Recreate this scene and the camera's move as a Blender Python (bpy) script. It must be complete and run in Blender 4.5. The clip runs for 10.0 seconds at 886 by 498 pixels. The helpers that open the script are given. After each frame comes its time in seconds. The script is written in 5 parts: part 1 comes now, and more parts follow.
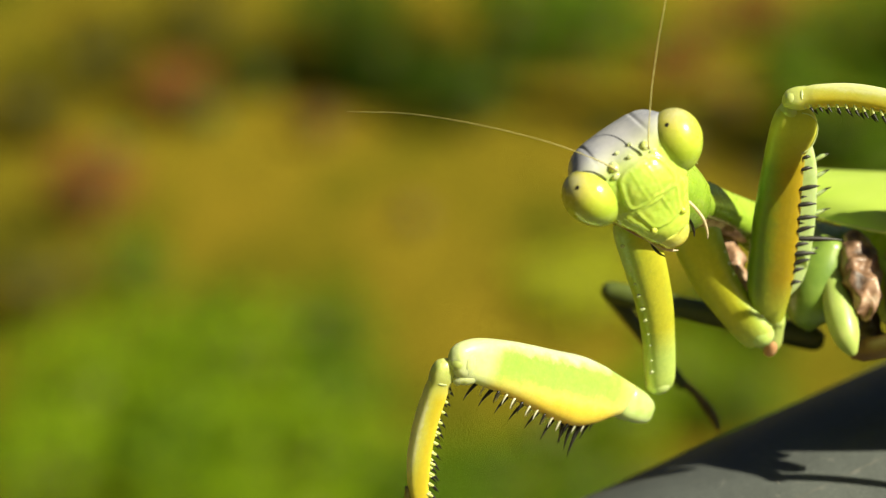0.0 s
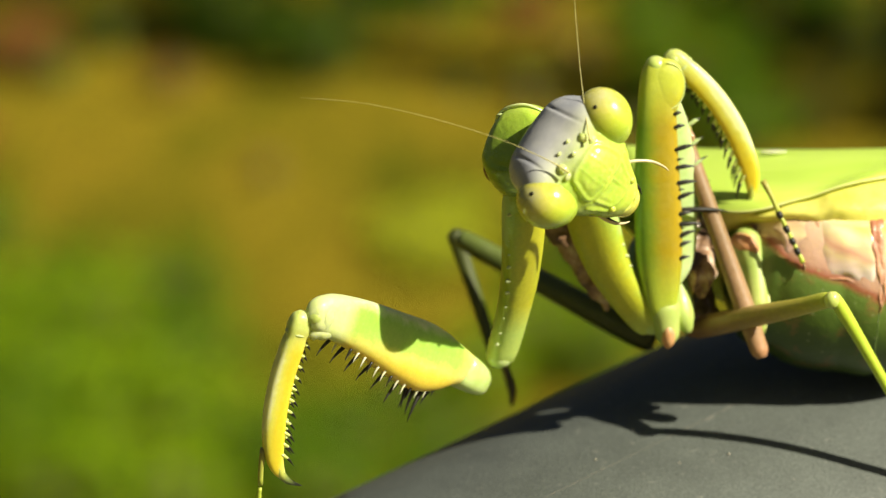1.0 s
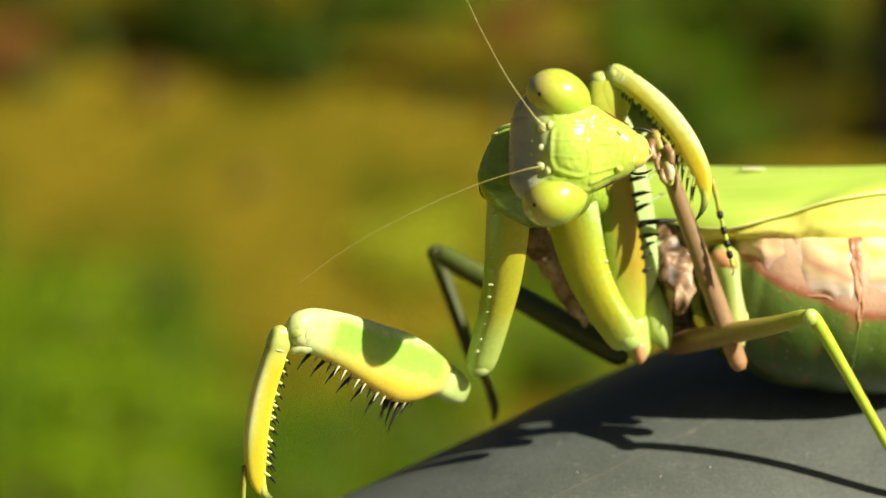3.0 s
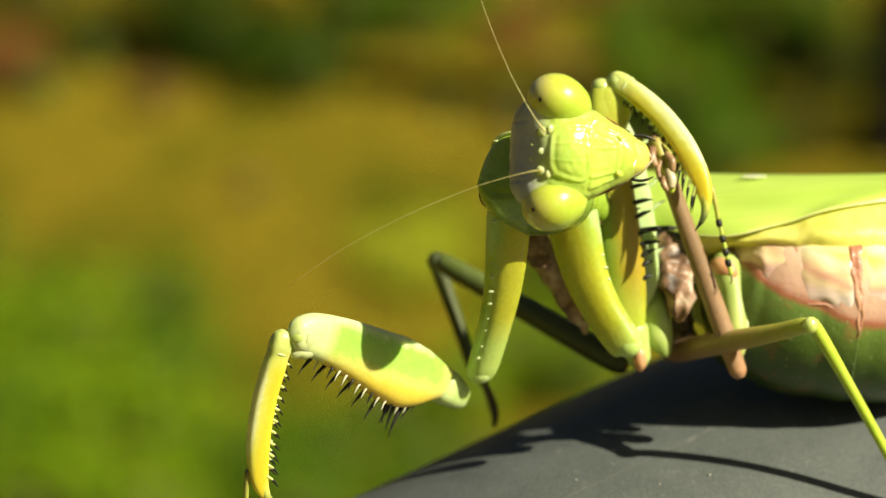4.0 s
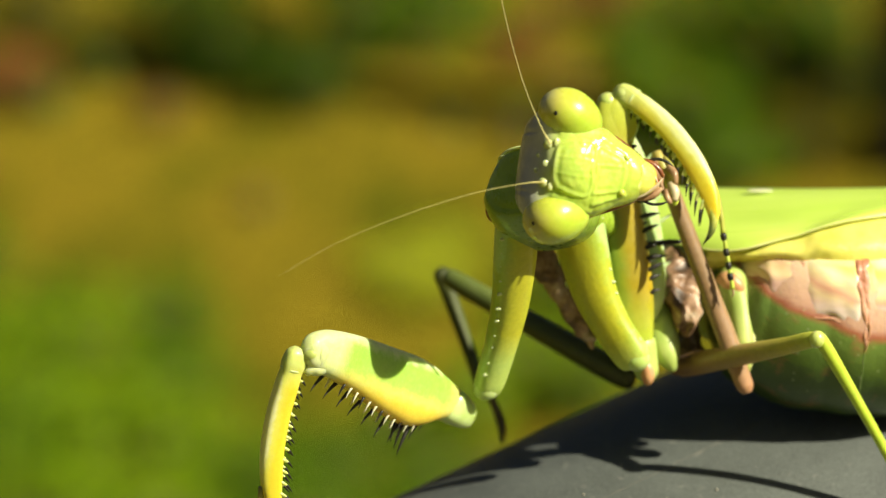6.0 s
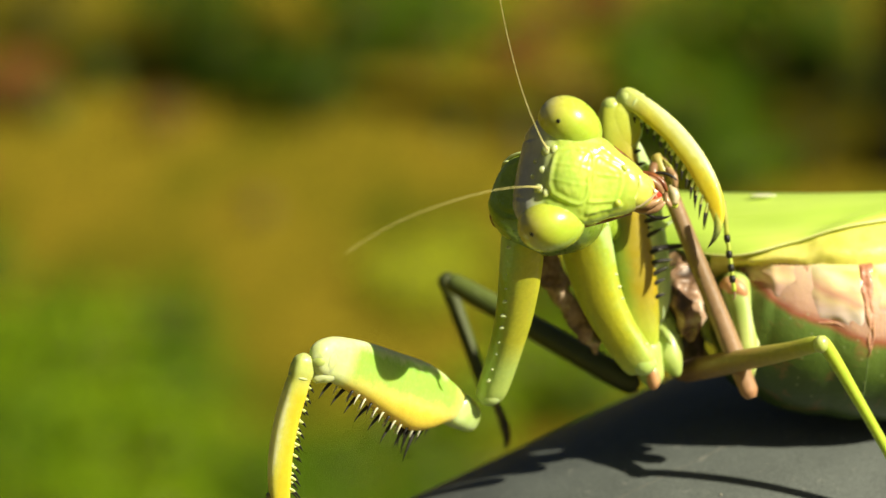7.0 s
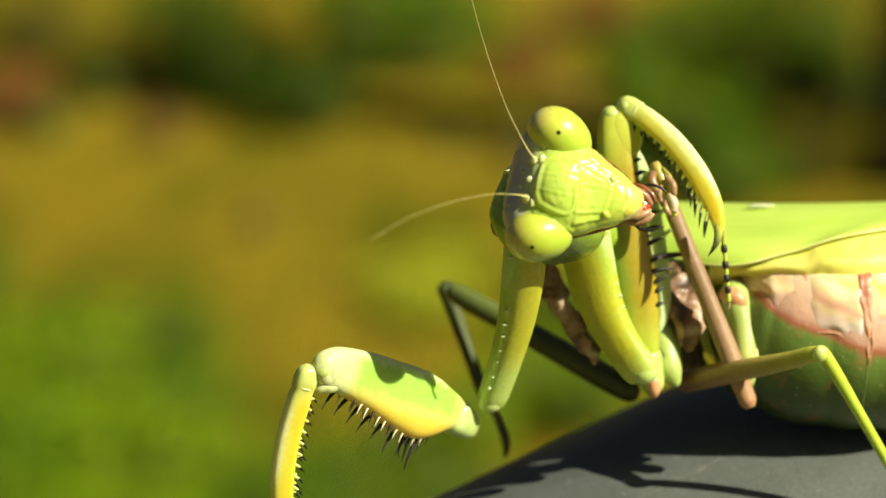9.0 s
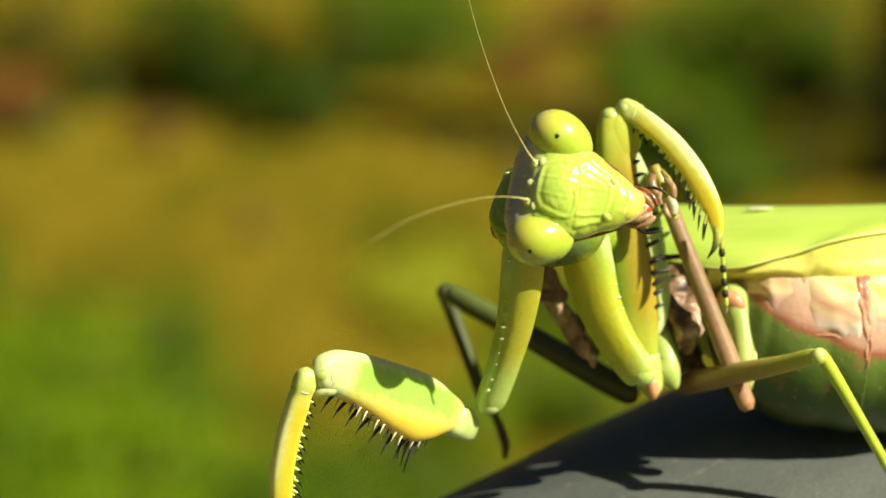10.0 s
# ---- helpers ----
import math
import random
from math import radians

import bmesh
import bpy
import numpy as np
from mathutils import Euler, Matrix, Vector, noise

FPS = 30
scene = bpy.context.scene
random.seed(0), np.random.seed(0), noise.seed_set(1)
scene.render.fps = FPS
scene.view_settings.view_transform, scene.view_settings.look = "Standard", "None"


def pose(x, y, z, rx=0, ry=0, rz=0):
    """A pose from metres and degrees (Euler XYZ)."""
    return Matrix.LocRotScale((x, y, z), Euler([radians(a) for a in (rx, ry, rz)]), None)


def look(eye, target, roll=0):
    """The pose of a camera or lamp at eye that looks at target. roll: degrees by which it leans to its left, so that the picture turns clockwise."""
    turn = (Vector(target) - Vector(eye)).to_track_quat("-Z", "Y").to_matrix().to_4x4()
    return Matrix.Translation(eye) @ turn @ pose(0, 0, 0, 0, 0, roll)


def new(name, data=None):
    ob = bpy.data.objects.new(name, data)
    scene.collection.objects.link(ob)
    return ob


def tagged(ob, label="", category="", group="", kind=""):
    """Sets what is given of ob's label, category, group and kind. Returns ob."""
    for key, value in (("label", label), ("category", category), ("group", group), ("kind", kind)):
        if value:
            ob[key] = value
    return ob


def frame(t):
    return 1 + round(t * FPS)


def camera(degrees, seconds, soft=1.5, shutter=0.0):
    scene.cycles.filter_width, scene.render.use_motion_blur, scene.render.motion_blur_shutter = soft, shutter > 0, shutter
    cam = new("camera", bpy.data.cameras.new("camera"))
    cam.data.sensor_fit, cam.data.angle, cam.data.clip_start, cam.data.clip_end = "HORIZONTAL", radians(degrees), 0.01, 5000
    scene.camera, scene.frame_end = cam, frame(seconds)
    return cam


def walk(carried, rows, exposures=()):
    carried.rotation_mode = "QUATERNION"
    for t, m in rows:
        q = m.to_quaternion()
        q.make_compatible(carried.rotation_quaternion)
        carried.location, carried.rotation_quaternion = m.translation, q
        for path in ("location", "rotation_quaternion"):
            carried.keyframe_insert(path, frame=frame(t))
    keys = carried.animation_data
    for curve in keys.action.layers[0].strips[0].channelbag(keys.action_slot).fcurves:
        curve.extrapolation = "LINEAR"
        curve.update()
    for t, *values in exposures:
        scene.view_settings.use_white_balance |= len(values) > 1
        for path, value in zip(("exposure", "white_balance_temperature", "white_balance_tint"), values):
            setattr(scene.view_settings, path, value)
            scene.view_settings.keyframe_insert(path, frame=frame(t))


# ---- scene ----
cam = camera(16.0, 10.0, soft=1.25)
cam.data.dof.use_dof = True
cam.data.dof.focus_distance = 0.1795
cam.data.dof.aperture_fstop = 37
walk(cam, [
    (0, pose(0.00000, -0.17387, 1.04659, 74.898, 0.000, 2.954)),
    (0.3, pose(0.00000, -0.17387, 1.04659, 74.524, 0.000, 2.141)),
    (0.5, pose(0.00000, -0.17387, 1.04659, 74.375, 0.000, 1.361)),
    (0.7, pose(0.00000, -0.17387, 1.04659, 74.223, 0.000, 0.708)),
    (1, pose(0.00000, -0.17387, 1.04659, 74.023, -0.045, 0.202)),
    (1.5, pose(0.00000, -0.17387, 1.04659, 73.802, -0.597, -0.157)),
    (2, pose(0.00000, -0.17387, 1.04659, 73.768, -0.608, -0.164)),
    (2.5, pose(0.00000, -0.17387, 1.04659, 74.057, -0.328, -0.060)),
    (4, pose(0.00000, -0.17387, 1.04659, 74.366, -0.624, 0.035)),
    (4.5, pose(0.00000, -0.17387, 1.04659, 74.518, -0.499, 0.005)),
    (5, pose(0.00000, -0.17387, 1.04659, 74.592, -0.586, 0.086)),
    (5.5, pose(0.00000, -0.17387, 1.04659, 74.625, -0.551, 0.094)),
    (7, pose(0.00000, -0.17387, 1.04659, 74.747, -0.221, 0.113)),
    (7.5, pose(0.00000, -0.17387, 1.04659, 74.853, -0.331, 0.158)),
    (8, pose(0.00000, -0.17387, 1.04659, 74.866, -0.158, 0.127)),
    (8.5, pose(0.00000, -0.17387, 1.04659, 74.896, -0.239, 0.118)),
    (9, pose(0.00000, -0.17387, 1.04659, 74.940, -0.105, 0.057)),
    (9.5, pose(0.00000, -0.17387, 1.04659, 74.916, -0.014, 0.042)),
    (10, pose(0.00000, -0.17387, 1.04659, 75.000, 0.000, 0.000)),
], exposures=[(0, 0.83), (1.0, 0.78), (2.0, 0.75), (10, 0.75)])

# ---- daylight ----
world = bpy.data.worlds.new("world")
scene.world = world
world.use_nodes = True
wn, wl = world.node_tree.nodes, world.node_tree.links
sky = wn.new("ShaderNodeTexSky")
sky.sky_type, sky.sun_disc = "NISHITA", False
sky.sun_elevation, sky.sun_rotation = radians(40), radians(120)
wl.new(sky.outputs[0], wn["Background"].inputs[0])
sky.air_density, sky.dust_density = 0.7, 3.0
wn["Background"].inputs[1].default_value = 0.016
sun = new("sun", bpy.data.lights.new("sun", "SUN"))
sun.data.energy, sun.data.angle, sun.data.color = 4.9, radians(0.6), (1.0, 0.93, 0.70)
sun.matrix_world = look((0.665, -0.36, 0.655), (0, 0, 0))


# ---- materials ----
def mat(name, rough=0.5, metal=0.0, coat=0.0, sss=0.0, spec=0.5):
    m = bpy.data.materials.new(name)
    m.use_nodes = True
    b = m.node_tree.nodes["Principled BSDF"]
    b.inputs["Roughness"].default_value = rough
    b.inputs["Metallic"].default_value = metal
    b.inputs["Coat Weight"].default_value = coat
    b.inputs["Coat Roughness"].default_value = 0.12
    b.inputs["Specular IOR Level"].default_value = spec
    if sss:
        b.inputs["Subsurface Weight"].default_value = sss
        b.inputs["Subsurface Radius"].default_value = (1.0, 1.0, 0.25)
        b.inputs["Subsurface Scale"].default_value = 0.0011
    return m, m.node_tree.nodes, m.node_tree.links, b


def coords(n, l, scale=1.0, stretch=(1, 1, 1)):
    tc, mp = n.new("ShaderNodeTexCoord"), n.new("ShaderNodeMapping")
    mp.inputs["Scale"].default_value = [scale * s for s in stretch]
    l.new(tc.outputs["Object"], mp.inputs[0])
    return mp.outputs[0]


def noise_tex(n, l, vec, scale, detail=4.0, rough=0.55):
    t = n.new("ShaderNodeTexNoise")
    t.inputs["Scale"].default_value, t.inputs["Detail"].default_value, t.inputs["Roughness"].default_value = scale, detail, rough
    l.new(vec, t.inputs["Vector"])
    return t.outputs["Fac"]


def ramp(n, l, fac, stops):
    r = n.new("ShaderNodeValToRGB")
    e = r.color_ramp.elements
    while len(e) < len(stops):
        e.new(0.5)
    for el, (p, c) in zip(e, stops):
        el.position, el.color = p, (*c, 1)
    l.new(fac, r.inputs[0])
    return r.outputs[0]


def mix(n, l, fac, a, b, mode="MIX"):
    m = n.new("ShaderNodeMix")
    m.data_type, m.blend_type = "RGBA", mode
    for sock, v in ((m.inputs[0], fac), (m.inputs[6], a), (m.inputs[7], b)):
        if isinstance(v, (int, float)):
            sock.default_value = v
        elif isinstance(v, tuple):
            sock.default_value = (*v, 1)
        else:
            l.new(v, sock)
    return m.outputs[2]


def bump(n, l, b, height, strength=0.3, dist=0.0001):
    k = n.new("ShaderNodeBump")
    k.inputs["Strength"].default_value, k.inputs["Distance"].default_value = strength, dist
    l.new(height, k.inputs["Height"])
    l.new(k.outputs[0], b.inputs["Normal"])


def axis_ramp(n, l, axis, lo, hi, stops, wobble=0.0, wscale=1500, tilt=None):
    """A colour that runs along one axis of the part, from lo to hi metres."""
    tc, sp, mr = n.new("ShaderNodeTexCoord"), n.new("ShaderNodeSeparateXYZ"), n.new("ShaderNodeMapRange")
    l.new(tc.outputs["Object"], sp.inputs[0])
    mr.inputs["From Min"].default_value, mr.inputs["From Max"].default_value = lo, hi
    val = sp.outputs[axis]
    if tilt:
        slope, x0 = tilt
        mn, ta = n.new("ShaderNodeMath"), n.new("ShaderNodeMath")
        mn.operation, ta.operation = "MINIMUM", "MULTIPLY_ADD"
        l.new(sp.outputs[0], mn.inputs[0])
        mn.inputs[1].default_value = x0
        l.new(mn.outputs[0], ta.inputs[0])
        ta.inputs[1].default_value = slope
        l.new(val, ta.inputs[2])
        val = ta.outputs[0]
    if wobble:
        f = noise_tex(n, l, tc.outputs["Object"], wscale, 3)
        ma = n.new("ShaderNodeMath")
        ma.operation = "MULTIPLY_ADD"
        l.new(f, ma.inputs[0])
        ma.inputs[1].default_value = wobble
        l.new(val, ma.inputs[2])
        val = ma.outputs[0]
    l.new(val, mr.inputs["Value"])
    return ramp(n, l, mr.outputs[0], stops)


def skin(name, axis, lo, hi, stops, rough=0.42, coat=0.12, sss=0.15, wobble=0.0004, grain=900, relief=0.16, dots=0.08, mottle=0.13, ends=()):
    """Insect cuticle: a colour along one axis, mottled, waxy and finely grained."""
    m, n, l, b = mat(name, rough, coat=coat, sss=sss)
    c = axis_ramp(n, l, axis, lo, hi, stops, wobble)
    for ax2, lo2, hi2, colour in ends:
        c = mix(n, l, axis_ramp(n, l, ax2, lo2, hi2, [(0.0, (0, 0, 0)), (1.0, (1, 1, 1))], 0.0003), c, colour)
    v = coords(n, l)
    f = noise_tex(n, l, v, grain, 5)
    c = mix(n, l, mottle + 0.1, c, ramp(n, l, f, [(0.3, (0.35, 0.4, 0.3)), (0.7, (0.65, 0.62, 0.6))]), "OVERLAY")
    c = mix(n, l, mottle, c, ramp(n, l, noise_tex(n, l, v, grain * 0.35, 3), [(0.35, (0.36, 0.44, 0.3)), (0.65, (0.66, 0.60, 0.55))]), "OVERLAY")
    fine = noise_tex(n, l, v, grain * 4, 6, 0.65)
    c = mix(n, l, mottle + 0.05, c, ramp(n, l, fine, [(0.3, (0.3, 0.32, 0.3)), (0.7, (0.7, 0.7, 0.66))]), "OVERLAY")
    dot = n.new("ShaderNodeTexVoronoi")
    dot.inputs["Scale"].default_value = grain * 2.4
    l.new(v, dot.inputs["Vector"])
    c = mix(n, l, ramp(n, l, dot.outputs["Distance"], [(0.06, (dots,) * 3), (0.2, (0, 0, 0))]), c, (0.72, 0.74, 0.42))
    l.new(c, b.inputs["Base Color"])
    hm = n.new("ShaderNodeMath")
    hm.operation = "MULTIPLY_ADD"
    l.new(dot.outputs["Distance"], hm.inputs[0])
    hm.inputs[1].default_value = -0.5
    l.new(fine, hm.inputs[2])
    bump(n, l, b, hm.outputs[0], relief, 0.0001)
    rr = ramp(n, l, noise_tex(n, l, v, grain * 1.7, 3), [(0.3, (rough - 0.12,) * 3), (0.7, (rough + 0.15,) * 3)])
    l.new(rr, b.inputs["Roughness"])
    return m


def plain(name, c1, c2, scale=900, rough=0.5, coat=0.0, sss=0.0, relief=0.2, dist=0.00006):
    m, n, l, b = mat(name, rough, coat=coat, sss=sss)
    v = coords(n, l)
    l.new(ramp(n, l, noise_tex(n, l, v, scale, 5), [(0.3, c1), (0.7, c2)]), b.inputs["Base Color"])
    bump(n, l, b, noise_tex(n, l, v, scale * 4, 3), relief, dist)
    return m


GREEN, LIME, YELLOW, AMBER, DARK = (0.16, 0.33, 0.02), (0.38, 0.52, 0.04), (0.72, 0.60, 0.03), (0.70, 0.40, 0.02), (0.07, 0.14, 0.02)
m_femur = skin("femur_cuticle", 2, -0.0022, 0.0024, [(0.0, (0.84, 0.60, 0.05)), (0.34, (0.82, 0.64, 0.07)), (0.47, (0.72, 0.70, 0.16)), (0.59, (0.40, 0.60, 0.11)), (0.86, (0.30, 0.55, 0.08)), (1.0, (0.66, 0.76, 0.42))], sss=0.5, wobble=0.0009, ends=((0, 0.0128, 0.0139, (0.66, 0.74, 0.34)), (0, 0.0034, 0.0018, (0.80, 0.72, 0.24))))
m_femur_in = skin("raised_femur_cuticle", 2, -0.0011, 0.0018, [(0.0, (0.44, 0.34, 0.02)), (0.25, (0.38, 0.27, 0.010)), (0.60, (0.33, 0.26, 0.010)), (0.80, (0.21, 0.27, 0.015)), (1.0, (0.14, 0.27, 0.02))], sss=0.3, mottle=0.05, dots=0.02, wobble=0.0006, ends=((0, 0.0126, 0.0152, (0.50, 0.54, 0.06)), (0, 0.0050, 0.0015, (0.40, 0.50, 0.05))))
m_flange = plain("far_wall_cuticle", (0.40, 0.58, 0.20), (0.58, 0.72, 0.36), 900, 0.3, 0.4, 0.4)
m_troch = plain("trochanter_cuticle", (0.44, 0.60, 0.14), (0.62, 0.74, 0.34), 500, 0.3, 0.4, 0.3)
m_tibia = skin("tibia_cuticle", 2, -0.0010, 0.0010, [(0.0, (0.84, 0.74, 0.20)), (0.35, (0.80, 0.60, 0.03)), (0.70, (0.72, 0.60, 0.04)), (0.90, (0.70, 0.68, 0.12)), (1.0, (0.78, 0.80, 0.38))], sss=0.35, ends=((0, 0.0020, 0.0004, (0.60, 0.68, 0.20)),))
m_coxa = skin("coxa_cuticle", 2, -0.0014, 0.0013, [(0.0, (0.44, 0.48, 0.04)), (0.3, (0.52, 0.50, 0.03)), (0.65, (0.48, 0.49, 0.03)), (0.9, (0.36, 0.47, 0.05)), (1.0, (0.42, 0.58, 0.20))], wobble=0.0008, ends=((0, 0.0082, 0.0104, (0.46, 0.60, 0.14)),))
# one green, with a shaded underside and sunlit top painted into the ramp
m_prothorax = skin("shaded_pronotum_cuticle", 2, -0.003, 0.003, [(0.0, (0.12, 0.18, 0.02)), (0.4, (0.22, 0.36, 0.03)), (0.8, (0.40, 0.56, 0.06)), (1.0, (0.50, 0.62, 0.12))], rough=0.3, coat=0.5, relief=0.35)
m_head = skin("head_cuticle", 2, -0.006, 0.0026, [(0.0, (0.62, 0.70, 0.11)), (0.35, (0.52, 0.70, 0.10)), (0.78, (0.50, 0.68, 0.11)), (0.83, (0.58, 0.67, 0.28)), (0.88, (0.58, 0.60, 0.48)), (1.0, (0.52, 0.53, 0.54))], rough=0.22, coat=0.7, wobble=0.0003, sss=0.4, relief=0.06, dots=0.02)
n, l = m_head.node_tree.nodes, m_head.node_tree.links
back = mix(n, l, 1.0, axis_ramp(n, l, 1, -0.0003, 0.0008, [(0.0, (0, 0, 0)), (1.0, (1, 1, 1))], 0.0003), axis_ramp(n, l, 2, 0.0006, 0.0011, [(0.0, (0, 0, 0)), (1.0, (1, 1, 1))]), "MULTIPLY")
grey = ramp(n, l, noise_tex(n, l, coords(n, l), 500, 3), [(0.3, (0.34, 0.35, 0.40)), (0.7, (0.54, 0.54, 0.55))])
head_base = n["Principled BSDF"].inputs["Base Color"]
l.new(mix(n, l, back, head_base.links[0].from_socket, grey), head_base)
l.new(axis_ramp(n, l, 2, -0.006, 0.0026, [(0.76, (0.35, 0.35, 0.35)), (0.86, (0, 0, 0))]), n["Principled BSDF"].inputs["Subsurface Weight"])
l.new(axis_ramp(n, l, 2, -0.006, 0.0026, [(0.78, (0.4, 0.4, 0.4)), (0.88, (0, 0, 0))]), n["Principled BSDF"].inputs["Coat Weight"])
l.new(axis_ramp(n, l, 2, -0.006, 0.0026, [(0.78, (0.5, 0.5, 0.5)), (0.90, (0.22, 0.22, 0.22))]), n["Principled BSDF"].inputs["Specular IOR Level"])
m_plate = skin("face_plate_cuticle", 2, -0.006, 0.001, [(0.0, (0.80, 0.76, 0.12)), (0.5, (0.66, 0.78, 0.11)), (1.0, (0.60, 0.76, 0.11))], rough=0.2, coat=1.0, relief=0.45, sss=0.3, grain=600)
m_eye = skin("eye_cornea", 2, -0.002, 0.002, [(0.0, (0.42, 0.60, 0.06)), (0.55, (0.46, 0.60, 0.06)), (0.80, (0.54, 0.60, 0.07)), (0.92, (0.60, 0.57, 0.12)), (1.0, (0.50, 0.48, 0.26))], rough=0.28, coat=0.5, sss=0.4, relief=0.02, dots=0.0, mottle=0.03)
m_wing, n, l, b = mat("wing_membrane", 0.42, coat=0.1, sss=0.15)
v = coords(n, l, 1.0, (0.25, 1, 1.6))
c = ramp(n, l, noise_tex(n, l, v, 260, 3), [(0.3, (0.50, 0.72, 0.09)), (0.7, (0.60, 0.79, 0.13))])
w = n.new("ShaderNodeTexWave")
w.bands_direction = "Z"
w.inputs["Scale"].default_value, w.inputs["Distortion"].default_value, w.inputs["Detail"].default_value = 260, 2.0, 2.0
l.new(coords(n, l, 1.0, (0.3, 0, 1)), w.inputs["Vector"])
l.new(mix(n, l, 0.10, c, w.outputs["Color"], "MULTIPLY"), b.inputs["Base Color"])
bump(n, l, b, w.outputs["Fac"], 0.25, 0.00005)
m_wing_edge = plain("wing_margin", (0.62, 0.66, 0.20), (0.75, 0.74, 0.35), 900, 0.5)
m_belly, n, l, b = mat("shaded_belly_cuticle", 0.42, coat=0.15, sss=0.2)
# lowest greens darken downward as painted shade; pink and yellow are the flank's own
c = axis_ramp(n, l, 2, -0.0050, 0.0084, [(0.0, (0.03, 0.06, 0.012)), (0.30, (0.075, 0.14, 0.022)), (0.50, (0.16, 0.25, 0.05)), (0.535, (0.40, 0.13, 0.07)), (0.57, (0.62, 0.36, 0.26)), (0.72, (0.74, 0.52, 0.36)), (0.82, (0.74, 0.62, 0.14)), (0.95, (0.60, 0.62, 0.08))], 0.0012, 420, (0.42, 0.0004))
v = coords(n, l)
f = noise_tex(n, l, v, 620, 5, 0.65)
c = mix(n, l, ramp(n, l, f, [(0.56, (0, 0, 0)), (0.72, (0.45, 0.45, 0.45))]), c, (0.42, 0.15, 0.08))
vo = n.new("ShaderNodeTexVoronoi")
vo.inputs["Scale"].default_value = 1300
l.new(v, vo.inputs["Vector"])
c = mix(n, l, ramp(n, l, vo.outputs["Distance"], [(0.05, (0.4, 0.4, 0.4)), (0.14, (0, 0, 0))]), c, (0.46, 0.54, 0.30))
l.new(c, b.inputs["Base Color"])
bump(n, l, b, f, 0.5, 0.0002)
m_pleat = plain("fold_skin", (0.36, 0.11, 0.05), (0.66, 0.36, 0.22), 480, 0.5, 0.12, 0.2, 0.5, 0.0003)
m_mottle, n, l, b = mat("mottled_sternum", 0.5, coat=0.1)
f = noise_tex(n, l, coords(n, l), 520, 4, 0.6)
l.new(ramp(n, l, f, [(0.36, (0.06, 0.035, 0.02)), (0.46, (0.20, 0.11, 0.06)), (0.56, (0.44, 0.28, 0.18)), (0.68, (0.72, 0.60, 0.46))]), b.inputs["Base Color"])
bump(n, l, b, f, 0.5, 0.0002)
m_brown_skin = plain("brown_leg_skin", (0.06, 0.05, 0.02), (0.20, 0.12, 0.06), 700, 0.4, 0.2, 0.1, 0.5, 0.0003)
m_leg = skin("leg_cuticle", 0, 0.0, 0.010, [(0.0, (0.36, 0.30, 0.08)), (0.3, (0.40, 0.48, 0.06)), (1.0, (0.46, 0.60, 0.06))])
# leg green darkened to stand for the shade on the far leg
m_legshade = skin("shaded_leg_cuticle", 0, 0.0, 0.011, [(0.0, (0.06, 0.07, 0.02)), (0.6, (0.08, 0.10, 0.02)), (1.0, (0.10, 0.13, 0.03))])
m_brown = skin("brown_leg_cuticle", 0, 0.0, 0.016, [(0.0, (0.42, 0.22, 0.12)), (0.1, (0.34, 0.21, 0.12)), (0.45, (0.25, 0.15, 0.08)), (0.8, (0.28, 0.18, 0.10)), (1.0, (0.24, 0.14, 0.065))])
m_midleg = skin("olive_leg_cuticle", 0, -0.004, 0.003, [(0.0, (0.20, 0.11, 0.05)), (0.45, (0.36, 0.26, 0.08)), (0.8, (0.42, 0.40, 0.07)), (1.0, (0.46, 0.54, 0.07))])
m_shin = skin("lime_leg_cuticle", 0, 0.0, 0.01, [(0.0, (0.44, 0.56, 0.06)), (1.0, (0.46, 0.62, 0.05))])
m_coxa_root = plain("leg_root_cuticle", (0.26, 0.40, 0.07), (0.50, 0.58, 0.17), 420, 0.45, 0.08, 0.2)
m_thorax = plain("thorax_side_cuticle", (0.13, 0.24, 0.03), (0.26, 0.38, 0.07), 500, 0.35, 0.3, 0.2)
m_brown_foot = plain("brown_foot", (0.12, 0.09, 0.03), (0.24, 0.17, 0.06), 900, 0.5)
m_belly_plate, n, l, b = mat("flank_cuticle", 0.2, coat=0.8, sss=0.15)
c = axis_ramp(n, l, 2, 0.001, 0.0065, [(0.0, (0.40, 0.11, 0.05)), (0.08, (0.62, 0.30, 0.20)), (0.22, (0.72, 0.50, 0.42)), (0.36, (0.76, 0.52, 0.42)), (0.48, (0.86, 0.66, 0.38)), (0.56, (0.70, 0.38, 0.26)), (0.66, (0.86, 0.70, 0.38)), (0.74, (0.86, 0.78, 0.52)), (0.84, (0.84, 0.74, 0.22)), (1.0, (0.76, 0.70, 0.12))], 0.0011, 300, (0.42, 0.0004))
streak = noise_tex(n, l, coords(n, l, 1.0, (0.3, 0.6, 1.6)), 300, 3, 0.5)
c = mix(n, l, ramp(n, l, streak, [(0.48, (0, 0, 0)), (0.66, (0.7, 0.7, 0.7))]), c, (0.56, 0.22, 0.13))
pearl = noise_tex(n, l, coords(n, l, 1.0, (0.3, 0.8, 1.3)), 430, 3, 0.5)
c = mix(n, l, ramp(n, l, pearl, [(0.50, (0, 0, 0)), (0.62, (0.75, 0.75, 0.75))]), c, (0.80, 0.70, 0.64))
warm = noise_tex(n, l, coords(n, l, 1.0, (0.3, 0.6, 1.5)), 260, 2, 0.5)
c = mix(n, l, ramp(n, l, warm, [(0.50, (0, 0, 0)), (0.66, (0.6, 0.6, 0.6))]), c, (0.86, 0.70, 0.34))
l.new(c, b.inputs["Base Color"])
